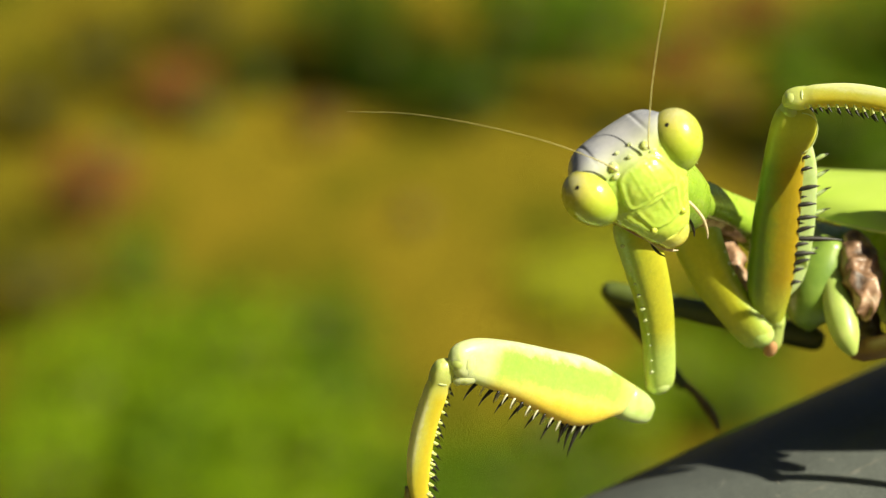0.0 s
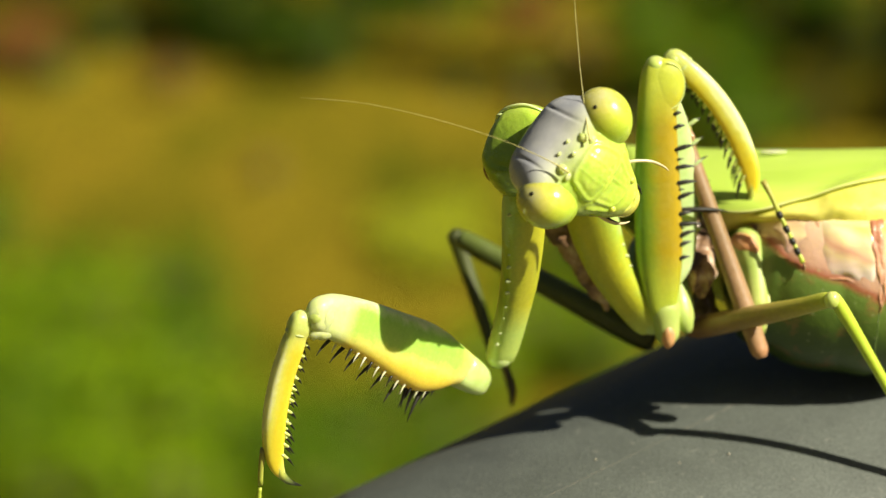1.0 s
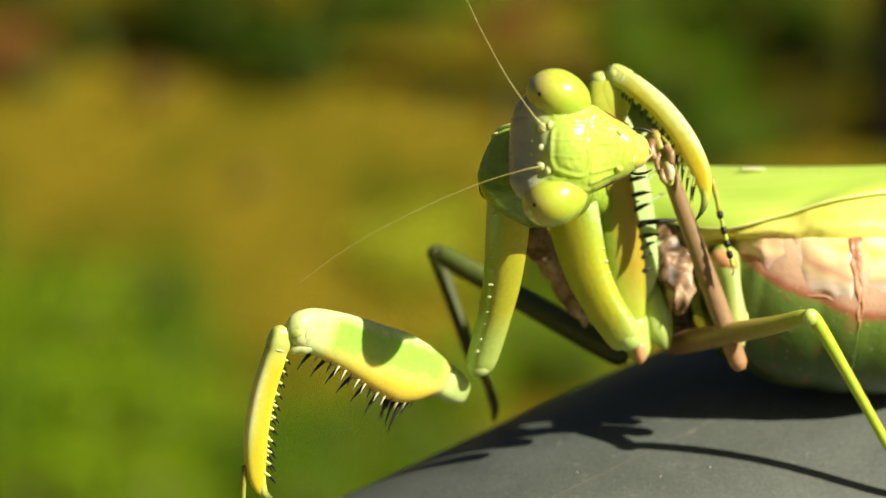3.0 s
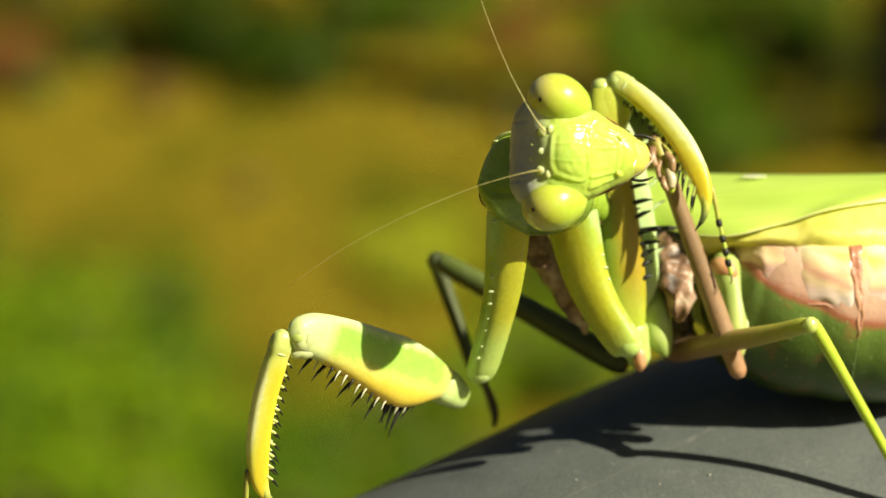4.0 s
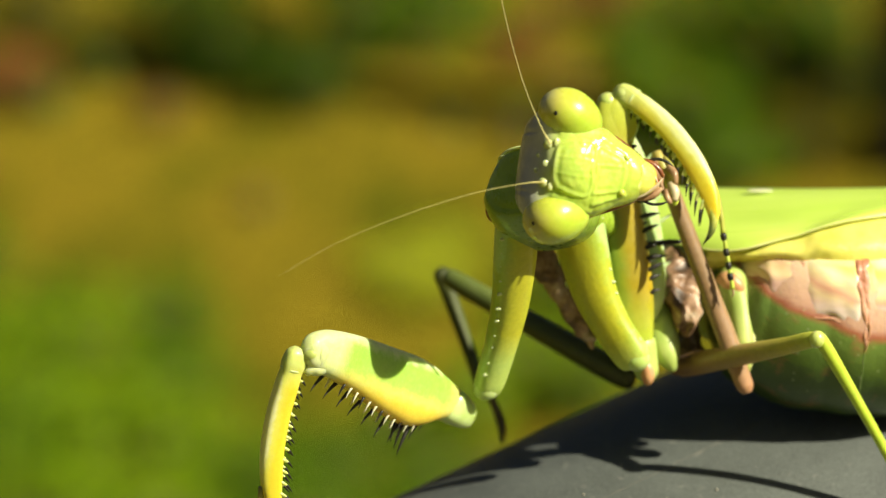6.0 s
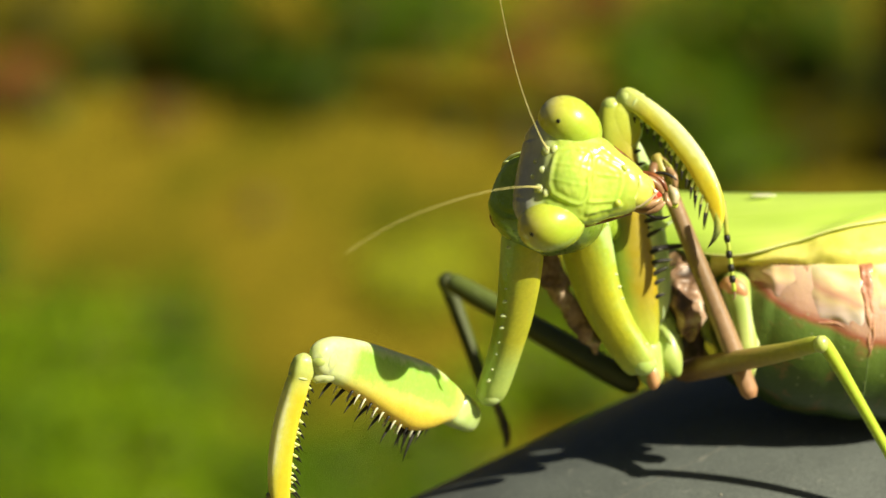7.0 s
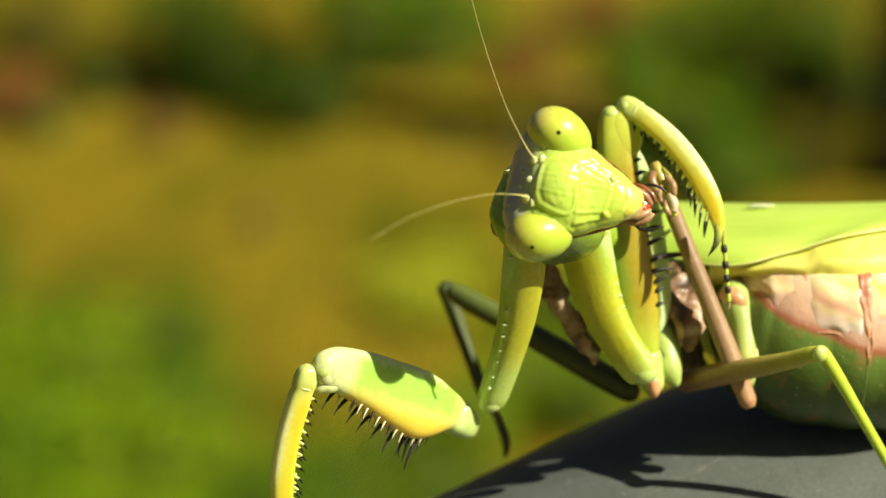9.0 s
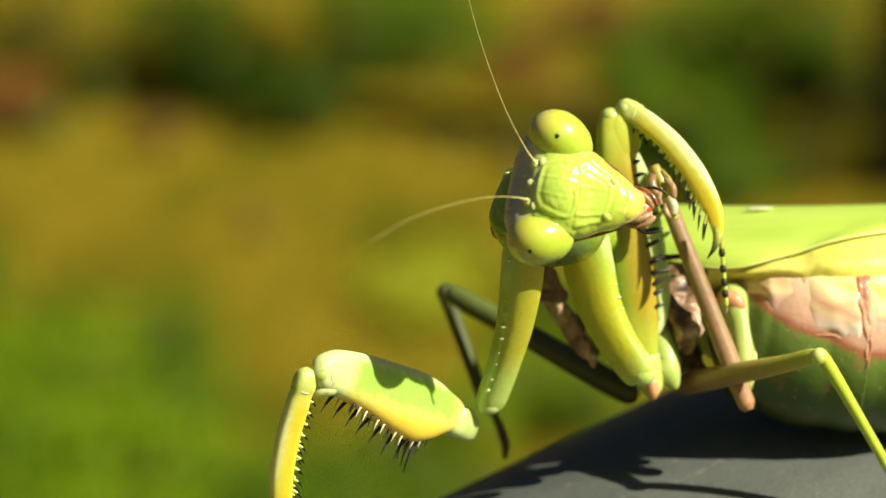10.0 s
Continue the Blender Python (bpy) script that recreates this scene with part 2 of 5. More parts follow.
bump(n, l, b, streak, 0.5, 0.0003)
m_band = plain("yellow_flank_skin", (0.62, 0.60, 0.08), (0.84, 0.76, 0.20), 420, 0.4, 0.2, 0.2, 0.2, 0.0002)
m_wing_vein = plain("wing_vein", (0.34, 0.56, 0.03), (0.44, 0.64, 0.05), 900, 0.45)
m_joint = plain("joint_membrane", (0.46, 0.58, 0.12), (0.60, 0.68, 0.22), 900, 0.3, 0.4, 0.3)
m_pink = plain("pink_joint", (0.52, 0.22, 0.09), (0.68, 0.42, 0.22), 900, 0.45, 0.1, 0.2)
m_black = plain("spine_tip", (0.006, 0.006, 0.005), (0.02, 0.017, 0.012), 2500, 0.45, 0.0)
m_pale = plain("pale_spine", (0.62, 0.62, 0.36), (0.78, 0.76, 0.55), 2500, 0.4, 0.2, 0.2)
m_tubercle = plain("tubercle", (0.50, 0.60, 0.24), (0.66, 0.72, 0.40), 2500, 0.35, 0.3, 0.2)
m_red = plain("mouth_skin", (0.30, 0.02, 0.01), (0.55, 0.07, 0.03), 1600, 0.3, 0.4)
m_palp = plain("palp_cuticle", (0.50, 0.39, 0.22), (0.70, 0.60, 0.42), 1800, 0.4, 0.2)
m_ant = plain("antenna_cuticle", (0.42, 0.38, 0.12), (0.60, 0.54, 0.20), 3000, 0.5)
m_antlobe = plain("antenna_base", (0.54, 0.66, 0.16), (0.70, 0.76, 0.34), 1800, 0.25, 0.5, 0.3)

m_labrum = skin("upper_lip_cuticle", 2, -0.0054, -0.0036, [(0.0, (0.62, 0.14, 0.03)), (0.12, (0.82, 0.52, 0.07)), (0.3, (0.78, 0.76, 0.14)), (1.0, (0.68, 0.76, 0.14))], rough=0.24, coat=0.6, sss=0.4, relief=0.06, dots=0.0)
m_ocellus = plain("ocellus", (0.42, 0.52, 0.14), (0.62, 0.68, 0.34), 1800, 0.15, 0.8, 0.3)
m_ridge = plain("pale_ridge", (0.56, 0.70, 0.22), (0.70, 0.80, 0.36), 1800, 0.22, 0.6, 0.2)
m_claw = skin("claw_cuticle", 2, -0.0026, -0.0006, [(0.0, (0.006, 0.006, 0.005)), (0.45, (0.012, 0.014, 0.008)), (0.75, (0.16, 0.20, 0.06)), (1.0, (0.50, 0.52, 0.10))], rough=0.25, coat=0.4, dots=0.0)
m_foot = plain("brown_foot_joint", (0.18, 0.08, 0.03), (0.46, 0.29, 0.15), 1500, 0.4, 0.2)
m_scratch = plain("scratched_paint", (0.12, 0.11, 0.09), (0.17, 0.155, 0.13), 1500, 0.8)
m_rim = plain("jaw_rim", (0.10, 0.02, 0.008), (0.30, 0.10, 0.02), 1500, 0.35, 0.3)

m_rail, n, l, b = mat("grey_rail_paint", 0.5, spec=0.35)
v = coords(n, l)
c = ramp(n, l, noise_tex(n, l, v, 160, 6, 0.6), [(0.3, (0.080, 0.089, 0.085)), (0.7, (0.112, 0.125, 0.118))])
f = noise_tex(n, l, v, 1500, 3, 0.6)
c = mix(n, l, ramp(n, l, f, [(0.62, (0, 0, 0)), (0.74, (0.45, 0.45, 0.45))]), c, (0.22, 0.22, 0.20))
g = noise_tex(n, l, v, 5200, 3, 0.7)
c = mix(n, l, 0.55, c, ramp(n, l, g, [(0.3, (0.28, 0.28, 0.28)), (0.7, (0.70, 0.70, 0.69))]), "OVERLAY")
l.new(c, b.inputs["Base Color"])
bump(n, l, b, g, 0.6, 0.00008)
m_dust = plain("dust", (0.30, 0.28, 0.22), (0.50, 0.46, 0.38), 1500, 0.9)

m_ground, n, l, b = mat("dry_lawn", 0.95, spec=0.03)
v = coords(n, l, 1.0, (1, 0.3, 1))
c = ramp(n, l, noise_tex(n, l, v, 5.0, 4, 0.6), [(0.30, (0.055, 0.080, 0.004)), (0.44, (0.15, 0.135, 0.008)), (0.58, (0.25, 0.185, 0.014)), (0.72, (0.12, 0.135, 0.007))])
c = mix(n, l, 0.5, c, ramp(n, l, noise_tex(n, l, v, 45, 6, 0.7), [(0.3, (0.3, 0.3, 0.3)), (0.7, (0.68, 0.66, 0.6))]), "OVERLAY")
l.new(c, b.inputs["Base Color"])
bump(n, l, b, noise_tex(n, l, v, 60, 6, 0.7), 0.8, 0.02)


def leaf_mat(name, c1, c2, trans=0.35):
    m, n, l, b = mat(name, 0.6, spec=0.12)
    g = n.new("ShaderNodeNewGeometry")
    c = ramp(n, l, g.outputs["Random Per Island"], [(0.0, c1), (1.0, c2)])
    c = mix(n, l, 0.4, c, ramp(n, l, noise_tex(n, l, coords(n, l), 90, 3), [(0.3, (0.35, 0.35, 0.35)), (0.7, (0.65, 0.65, 0.6))]), "OVERLAY")
    l.new(c, b.inputs["Base Color"])
    t, a = n.new("ShaderNodeBsdfTranslucent"), n.new("ShaderNodeMixShader")
    l.new(c, t.inputs[0])
    a.inputs[0].default_value = trans
    l.new(b.outputs[0], a.inputs[1])
    l.new(t.outputs[0], a.inputs[2])
    l.new(a.outputs[0], n["Material Output"].inputs[0])
    return m


m_leaf = leaf_mat("weed_leaf", (0.07, 0.17, 0.005), (0.17, 0.27, 0.010))
m_leaf_olive = leaf_mat("olive_weed_leaf", (0.11, 0.105, 0.006), (0.19, 0.16, 0.01))
m_leaf_bright = leaf_mat("bright_weed_leaf", (0.16, 0.30, 0.005), (0.29, 0.40, 0.010))
m_leaf_yellow = leaf_mat("yellow_weed_leaf", (0.38, 0.44, 0.02), (0.52, 0.54, 0.03))
m_leaf_dark = leaf_mat("dark_shrub_leaf", (0.035, 0.085, 0.004), (0.08, 0.14, 0.006), 0.3)
m_leaf_red = leaf_mat("dry_red_leaf", (0.26, 0.09, 0.03), (0.38, 0.15, 0.04))
m_stem = plain("weed_stem", (0.08, 0.10, 0.02), (0.16, 0.15, 0.04), 60, 0.7, dist=0.002)
m_bark = plain("dark_bark", (0.012, 0.011, 0.005), (0.04, 0.03, 0.012), 14, 0.9, relief=0.8, dist=0.02)


# ---- mesh helpers ----
def part(name, bm, material, parent=None, label="", scale=0.001, smooth=True):
    """Links a bmesh (in millimetres, unless scale says otherwise) as one mesh object."""
    bmesh.ops.recalc_face_normals(bm, faces=bm.faces)
    me = bpy.data.meshes.new(name)
    bm.to_mesh(me)
    bm.free()
    me.transform(Matrix.Scale(scale, 4))
    for f in me.polygons:
        f.use_smooth = smooth
    me.materials.append(material)
    ob = new(name, me)
    ob.parent = parent
    if label:
        ob["label"] = label
    return ob


def same(ob, m, parent):
    """Another object on ob's mesh, at the pose m under parent."""
    o = new(ob.name.split(".")[0], ob.data)
    o.parent, o.matrix_basis = parent, m
    if "label" in ob:
        o["label"] = ob["label"]
    return o


def spline(rows, steps):
    """Catmull-Rom through rows of numbers."""
    p = np.array(rows, float)
    p = np.vstack([2 * p[0] - p[1], p, 2 * p[-1] - p[-2]])
    out = []
    for i in range(1, len(p) - 2):
        for k in range(steps):
            t = k / steps
            a, b, c, d = p[i - 1:i + 3]
            out.append(0.5 * (2 * b + (c - a) * t + (2 * a - 5 * b + 4 * c - d) * t * t + (3 * b - a - 3 * c + d) * t ** 3))
    out.append(p[-2])
    return out


def loft(rows, steps=4, sides=18, power=2.0, bm=None):
    """A closed body through rings (x, y, z, half width in y, half height in z), which follow the line of their centres."""
    bm = bm or bmesh.new()
    secs = spline(rows, steps)
    rings = []
    for i, s in enumerate(secs):
        a, c = secs[max(i - 1, 0)], secs[min(i + 1, len(secs) - 1)]
        t = Vector((c - a)[:3])
        t.normalize()
        side = Vector((0, 0, 1)).cross(t)
        side = side.normalized() if side.length > 1e-4 else Vector((0, 1, 0))
        up = t.cross(side)
        ring = []
        for k in range(sides):
            w = 2 * math.pi * k / sides
            cy, cz = math.cos(w), math.sin(w)
            cy = math.copysign(abs(cy) ** (2 / power), cy)
            cz = math.copysign(abs(cz) ** (2 / power), cz)
            ring.append(bm.verts.new(Vector(s[:3]) + side * cy * max(s[3], 0.01) + up * cz * max(s[4], 0.01)))
        rings.append(ring)
    for r, q in zip(rings, rings[1:]):
        for k in range(sides):
            bm.faces.new((r[k], r[(k + 1) % sides], q[(k + 1) % sides], q[k]))
    bm.faces.new(rings[0])
    bm.faces.new(rings[-1])
    return bm


def tube(points, radii, steps=4, sides=10, bm=None):
    rows = [(*p, r, r) for p, r in zip(points, radii)]
    return loft(rows, steps, sides, bm=bm)


def ball(centre, radii, seg=24, rings=16, bm=None):
    bm = bm or bmesh.new()
    made = bmesh.ops.create_uvsphere(bm, u_segments=seg, v_segments=rings, radius=1)
    bmesh.ops.transform(bm, matrix=Matrix.Translation(centre) @ Matrix.Diagonal((*radii, 1)), verts=made["verts"])
    return bm


def fused(centre, blobs, k, seg=72, rings=54, relief=None):
    """One skin over several ellipsoids that run into each other, with a relief of its own."""
    bm = ball((0, 0, 0), (1, 1, 1), seg, rings)
    c = np.array(centre, float)
    d = np.array([v.co[:] for v in bm.verts])
    d /= np.linalg.norm(d, axis=1)[:, None]
    lo, hi = np.zeros(len(d)), np.full(len(d), 12.0)

    def field(p):
        f = []
        for q, r in blobs:
            w = (p - np.array(q)) / np.array(r)
            f.append((np.linalg.norm(w, axis=1) - 1) * min(r))
        return -k * np.log(sum(np.exp(-x / k) for x in f))

    for _ in range(28):
        mid = (lo + hi) / 2
        out = field(c + d * mid[:, None]) > 0
        hi, lo = np.where(out, mid, hi), np.where(out, lo, mid)
    p = c + d * lo[:, None]
    if relief:
        p = p + d * relief(p)[:, None]
    for v, q in zip(bm.verts, p):
        v.co = q
    return bm


def spine_bm(length, r, bend=0.12):
    """A tapering, slightly bent thorn along +x."""
    return tube([(0, 0, 0), (length * 0.4, 0, bend * length * 0.3), (length * 0.8, 0, bend * length * 0.2), (length, 0, -bend * length * 0.2)], [r, r * 0.75, r * 0.35, 0.015], 2, 6)


MM = 0.001
RAIL_C = (0.01488, 0.01296, 0.9586)


# ---- the rail ----
def rail():
    ax = Vector((1.0, 0.70, 0.25)).normalized()
    bm = bmesh.new()
    side = ax.cross(Vector((0, 0, 1))).normalized()
    up = side.cross(ax)
    c0, R = Vector(RAIL_C), 0.025
    rings = []
    for s in [-4.35, -2, -1, -0.5] + [i * 0.02 for i in range(-12, 13)] + [0.5, 1.0, 1.4]:
        rings.append([bm.verts.new(c0 + ax * s + (side * math.cos(w) + up * math.sin(w)) * R) for w in [2 * math.pi * k / 96 for k in range(96)]])
    for r, q in zip(rings, rings[1:]):
        for k in range(96):
            bm.faces.new((r[k], r[(k + 1) % 96], q[(k + 1) % 96], q[k]))
    bm.faces.new(rings[0])
    bm.faces.new(rings[-1])
    ob = part("pipe_rail", bm, m_rail, None, "", 1.0)
    w = radians(81.5)
    seam = []
    for i in range(40):
        s = -0.012 + i * 0.00055
        seam.append((c0 + ax * s + (side * math.cos(w) + up * math.sin(w)) * R) * 1000)
    part("scratch", tube([tuple(p) for p in seam], [0.010 + 0.010 * math.sin(i * 2.3) for i in range(40)], 2, 6), m_scratch, ob, "faint tan scratch line along the paint")
    tagged(ob, "dark grey painted pipe rail, sloping, dusty and shadowed", "rail")
    return ob


# ---- the mantis ----
BASE = (0.0190, 0.0130, 0.9820)
mantis = new("praying_mantis")
mantis.location = BASE
tagged(mantis, "large green praying mantis perched on the grey rail, cleaning a leg", "mantis")


def coxa(tub_side, k, fat, bow, knobs, label):
    """A three-sided, slightly bowed joint that flares at its far end."""
    rows = ((-0.3, 0.7, 0.8), (0.6, 1.0, 1.15), (2.5, 1.02, 1.22), (5.5, 0.9, 1.08), (8.0, 0.8, 0.95), (9.6, 0.78, 0.92), (10.5, 0.76, 0.86), (11.0, 0.6, 0.66), (11.3, 0.2, 0.2))
    rows = tuple((x, y, h * (fat + (min(fat, 1.3) - fat) * min(1.0, max(0.0, (x - 7.0) / 4.0)))) for x, y, h in rows)
    ob = part("coxa", loft([(x * k, 0, bow * math.sin(math.pi * min(max(x, 0.0), 11.2) / 11.2), y, h) for x, y, h in rows], 4, 24, 2.5), m_coxa, mantis, label)
    part("coxa_tip", ball((10.7 * k, 0, 0.0), (0.75, 0.8, 0.82), 18, 14), m_troch, ob, "pale glossy joint at the coxa's end")
    tb = None
    for i in range(11):
        x = 0.9 + i * 0.86 + 0.18 * math.sin(i * 3.1)
        top = float(np.interp(x, [r[0] for r in rows], [r[2] for r in rows])) + bow * math.sin(math.pi * x / 11.2)
        m = pose(x * k * MM, -tub_side * MM, (top - 0.16 * tub_side ** 2 - 0.08) * MM, 0, -70 + 12 * math.sin(i * 2.1), 0)
        if tb is None:
            tb = part("tubercle", tube([(-0.1, 0, 0), (0.1, 0, 0), (0.2, 0, 0), (0.27, 0, 0)], [0.15, 0.13, 0.09, 0.02], 2, 8), m_tubercle, ob)
            tb.matrix_basis = m @ Matrix.Scale(knobs, 4)
        else:
            same(tb, m @ Matrix.Scale(knobs * (0.7 + 0.35 * math.sin(i * 5.3)), 4), ob)
    return ob


def femur(length, material, label, thorn=1.0):
    k = length / 14.0
    ob = part("femur", loft([(x * k, 0, z, y, h) for x, z, y, h in ((-0.2, -0.1, 0.3, 0.4), (0.5, 0.0, 0.65, 0.75), (1.6, 0.1, 0.8, 0.98), (2.6, 0.1, 0.92, 1.3), (3.7, 0.0, 1.02, 1.75), (4.9, -0.08, 1.08, 2.02), (5.9, 0.0, 1.08, 2.02), (7.5, 0.15, 1.02, 1.86), (10.0, 0.42, 0.92, 1.58), (12.2, 0.48, 0.85, 1.34), (13.3, 0.35, 0.75, 1.15), (14.0, 0.15, 0.6, 0.8), (14.3, 0.05, 0.15, 0.2))], 4, 28, 2.7), material, mantis, label)
    part("knee_lobe", loft([(12.2 * k, 0.0, -0.3, 0.5, 0.3), (12.9 * k, 0.0, -0.5, 0.62, 0.5), (13.4 * k, 0, -0.7, 0.5, 0.45), (13.6 * k, 0, -1.1, 0.14, 0.2)], 3, 12), material, ob)
    part("knee", ball((13.95 * k, 0, 0.1), (0.42, 0.62, 0.5), 16, 12), m_joint, ob, "smooth pale green knee joint")
    part("knee_ring", loft([(13.1 * k, 0, 0.3, 0.75, 1.1), (13.45 * k, 0, 0.28, 0.8, 1.12), (13.75 * k, 0, 0.2, 0.7, 0.95)], 3, 20), material, ob)
    part("trochanter", loft([(x, 0, z, y, h * 0.88) for x, z, y, h in ((-0.7, -0.5, 0.15, 0.25), (-0.3, -0.45, 0.65, 0.75), (0.4, -0.3, 0.9, 1.05), (1.2, -0.15, 1.0, 1.2), (1.9, -0.05, 1.0, 1.2), (2.3, 0.05, 0.6, 0.8), (2.45, 0.1, 0.2, 0.3))], 3, 20, 3.0), m_troch, ob, "pale joint at the femur's root")
    # two rows of ventral spines and the long discoidal ones
    kinds = {}
    rnd = random.Random(5)

    def put(name, x, y, z, size, m, az, el):
        size *= thorn
        key = (name, size)
        p = pose(x * MM, y * MM, z * MM, 0, el, az)
        if key in kinds:
            return same(kinds[key], p, ob)
        kinds[key] = part("spine", spine_bm(size, 0.05 + 0.055 * size), m, ob)
        kinds[key].matrix_basis = p

    def under(x):
        u = x / k
        return np.interp(u, [1.6, 2.6, 3.7, 4.9, 5.9, 7.5, 10, 12.2, 13.4], [-0.86, -1.18, -1.72, -2.06, -2.0, -1.68, -1.14, -0.84, -0.78])

    for i in range(15):
        x = (3.4 + i * 0.6) * k
        long = i % 2 == 0
        put("dark", x, -0.42, under(x) + 0.12, (1.3 if i in (2, 4) else 1.1 if long else 0.7), m_black, rnd.uniform(-14, 4), 62 + rnd.uniform(-7, 7)) if long else put("pale", x, -0.42, under(x) + 0.12, 0.55, m_pale, 0, 70)
        if i < 13:
            put("pale" if i % 3 else "dark", x + 0.3, 0.42, under(x) + 0.12, 0.55 if i % 3 else 0.6, m_pale if i % 3 else m_black, rnd.uniform(-10, 10), 75)
    for i, s in enumerate((1.1, 1.8, 1.35, 1.1)):
        x = (3.5 + i * 0.66) * k
        put("disc", x, 0.0, under(x) + 0.1, s, m_black, rnd.uniform(-8, 8), 68 + 9 * i)
    return ob


def raised_femur(label):
    """The femur held up beside the head: green back, amber inner face, a dark row of spines and a pale far wall behind it."""
    ob = part("femur", loft([(-0.3, 0, 0.1, 0.3, 0.3), (0.6, 0, 0.15, 0.6, 0.65), (1.8, 0, 0.3, 0.8, 1.02), (3.85, 0, 0.35, 0.95, 1.34), (6.0, 0, 0.35, 1.0, 1.42), (8.5, 0, 0.35, 0.95, 1.38), (11.0, 0, 0.33, 0.9, 1.26), (13.5, 0, 0.25, 0.85, 1.16), (15.2, 0, 0.1, 0.8, 1.1), (16.1, 0, -0.02, 0.65, 0.85), (16.5, 0, -0.1, 0.2, 0.3)], 4, 30, 2.6), m_femur_in, mantis, label)
    part("far_wall", loft([(2.4, 0.5, -0.5, 0.15, 0.3), (4.0, 0.6, -1.0, 0.3, 0.85), (6.5, 0.65, -1.15, 0.32, 1.0), (9.5, 0.65, -1.12, 0.32, 0.98), (12.0, 0.6, -0.95, 0.28, 0.85), (14.0, 0.5, -0.6, 0.2, 0.5), (14.6, 0.4, -0.4, 0.05, 0.1)], 4, 18), m_flange, ob, "pale green far wall of the spiny groove")
    lobe = part("knee_lobe", loft([(12.6, -0.3, 0.1, 0.2, 0.3), (13.6, -0.36, -0.05, 0.42, 0.9), (14.8, -0.4, -0.2, 0.44, 1.15), (15.8, -0.38, -0.2, 0.40, 0.98), (16.4, -0.3, -0.05, 0.2, 0.4)], 4, 20), m_femur_in, ob, "rounded yellow knee lobe")
    rim = [(14.9 + 1.4 * math.cos(w), -0.70 + 0.26 * abs(math.sin(w)) ** 3, -0.22 - 1.16 * math.sin(w)) for w in [math.pi * (0.02 + 0.96 * i / 12) for i in range(13)]]
    part("lobe_rim", tube(rim, [0.04] * 13, 2, 6), m_ridge, lobe, "thin pale rim")
    part("knee", ball((16.1, 0, 0.25), (0.55, 0.7, 0.62), 18, 14), m_joint, ob, "pale green knee joint")
    part("trochanter", loft([(-1.0, 0, -0.1, 0.2, 0.3), (-0.5, 0, -0.05, 0.65, 0.7), (0.5, 0, 0.05, 0.78, 0.86), (1.5, 0, 0.15, 0.8, 0.95), (2.1, 0, 0.2, 0.3, 0.4)], 3, 20), m_coxa_root, ob, "lime green joint at the femur's root")
    part("joint_tip", loft([(0.5, -0.45, 0.05, 0.15, 0.15), (0.0, -0.5, 0.0, 0.36, 0.36), (-0.5, -0.42, 0.0, 0.42, 0.42), (-0.9, -0.3, 0.0, 0.32, 0.32), (-1.15, -0.2, 0.0, 0.1, 0.1)], 4, 16), m_pink, ob, "orange-brown tip of the joint")
    rnd = random.Random(9)
    blade = lambda n, r: tube([(-0.12, 0, 0), (n * 0.2, 0, 0.02), (n * 0.5, 0, 0.05), (n * 0.8, 0, 0.04), (n, 0, 0)], [r * 0.7, r, r * 0.95, r * 0.5, 0.012], 3, 8)
    for x, n in ((4.4, 0.7), (5.2, 0.85), (5.75, 1.15), (6.5, 1.45), (7.1, 0.9), (8.1, 1.15), (9.0, 1.25), (9.95, 1.1), (11.05, 1.15), (12.4, 0.6), (13.2, 0.4)):
        sp = part("spine", blade(n, 0.11 + 0.03 * n), m_black, ob)
        sp.matrix_basis = pose(x * MM, -0.62 * MM, -0.72 * MM, 0, 84 + rnd.uniform(-10, 10), rnd.uniform(-20, 20))
        if x in (5.75, 8.1, 9.95):
            sp = part("spine", blade(0.42, 0.07), m_black, ob)
            sp.matrix_basis = pose((x + 0.45) * MM, -0.55 * MM, -0.78 * MM, 0, 86, 0)
    for x, n in ((7.3, 2.9),):
        sp = part("long_spine", blade(n, 0.17), m_black, ob, "long black spine")
        sp.matrix_basis = pose(x * MM, -0.2 * MM, -0.95 * MM, 0, 95, 0)
    for x, n in ((5.6, 0.8), (8.3, 1.2), (9.6, 1.2), (11.0, 0.9), (12.3, 0.7)):
        sp = part("spine", blade(n, 0.13), m_flange, ob, "pale green spine with a dark tip")
        sp.matrix_basis = pose(x * MM, 0.65 * MM, -1.85 * MM, 0, 62 + rnd.uniform(-8, 8), 0)
        part("spine_tip", tube([(n * 0.55, 0, 0.05), (n * 0.8, 0, 0.05), (n * 1.05, 0, 0)], [0.115, 0.07, 0.012], 2, 6), m_black, sp)
    return ob


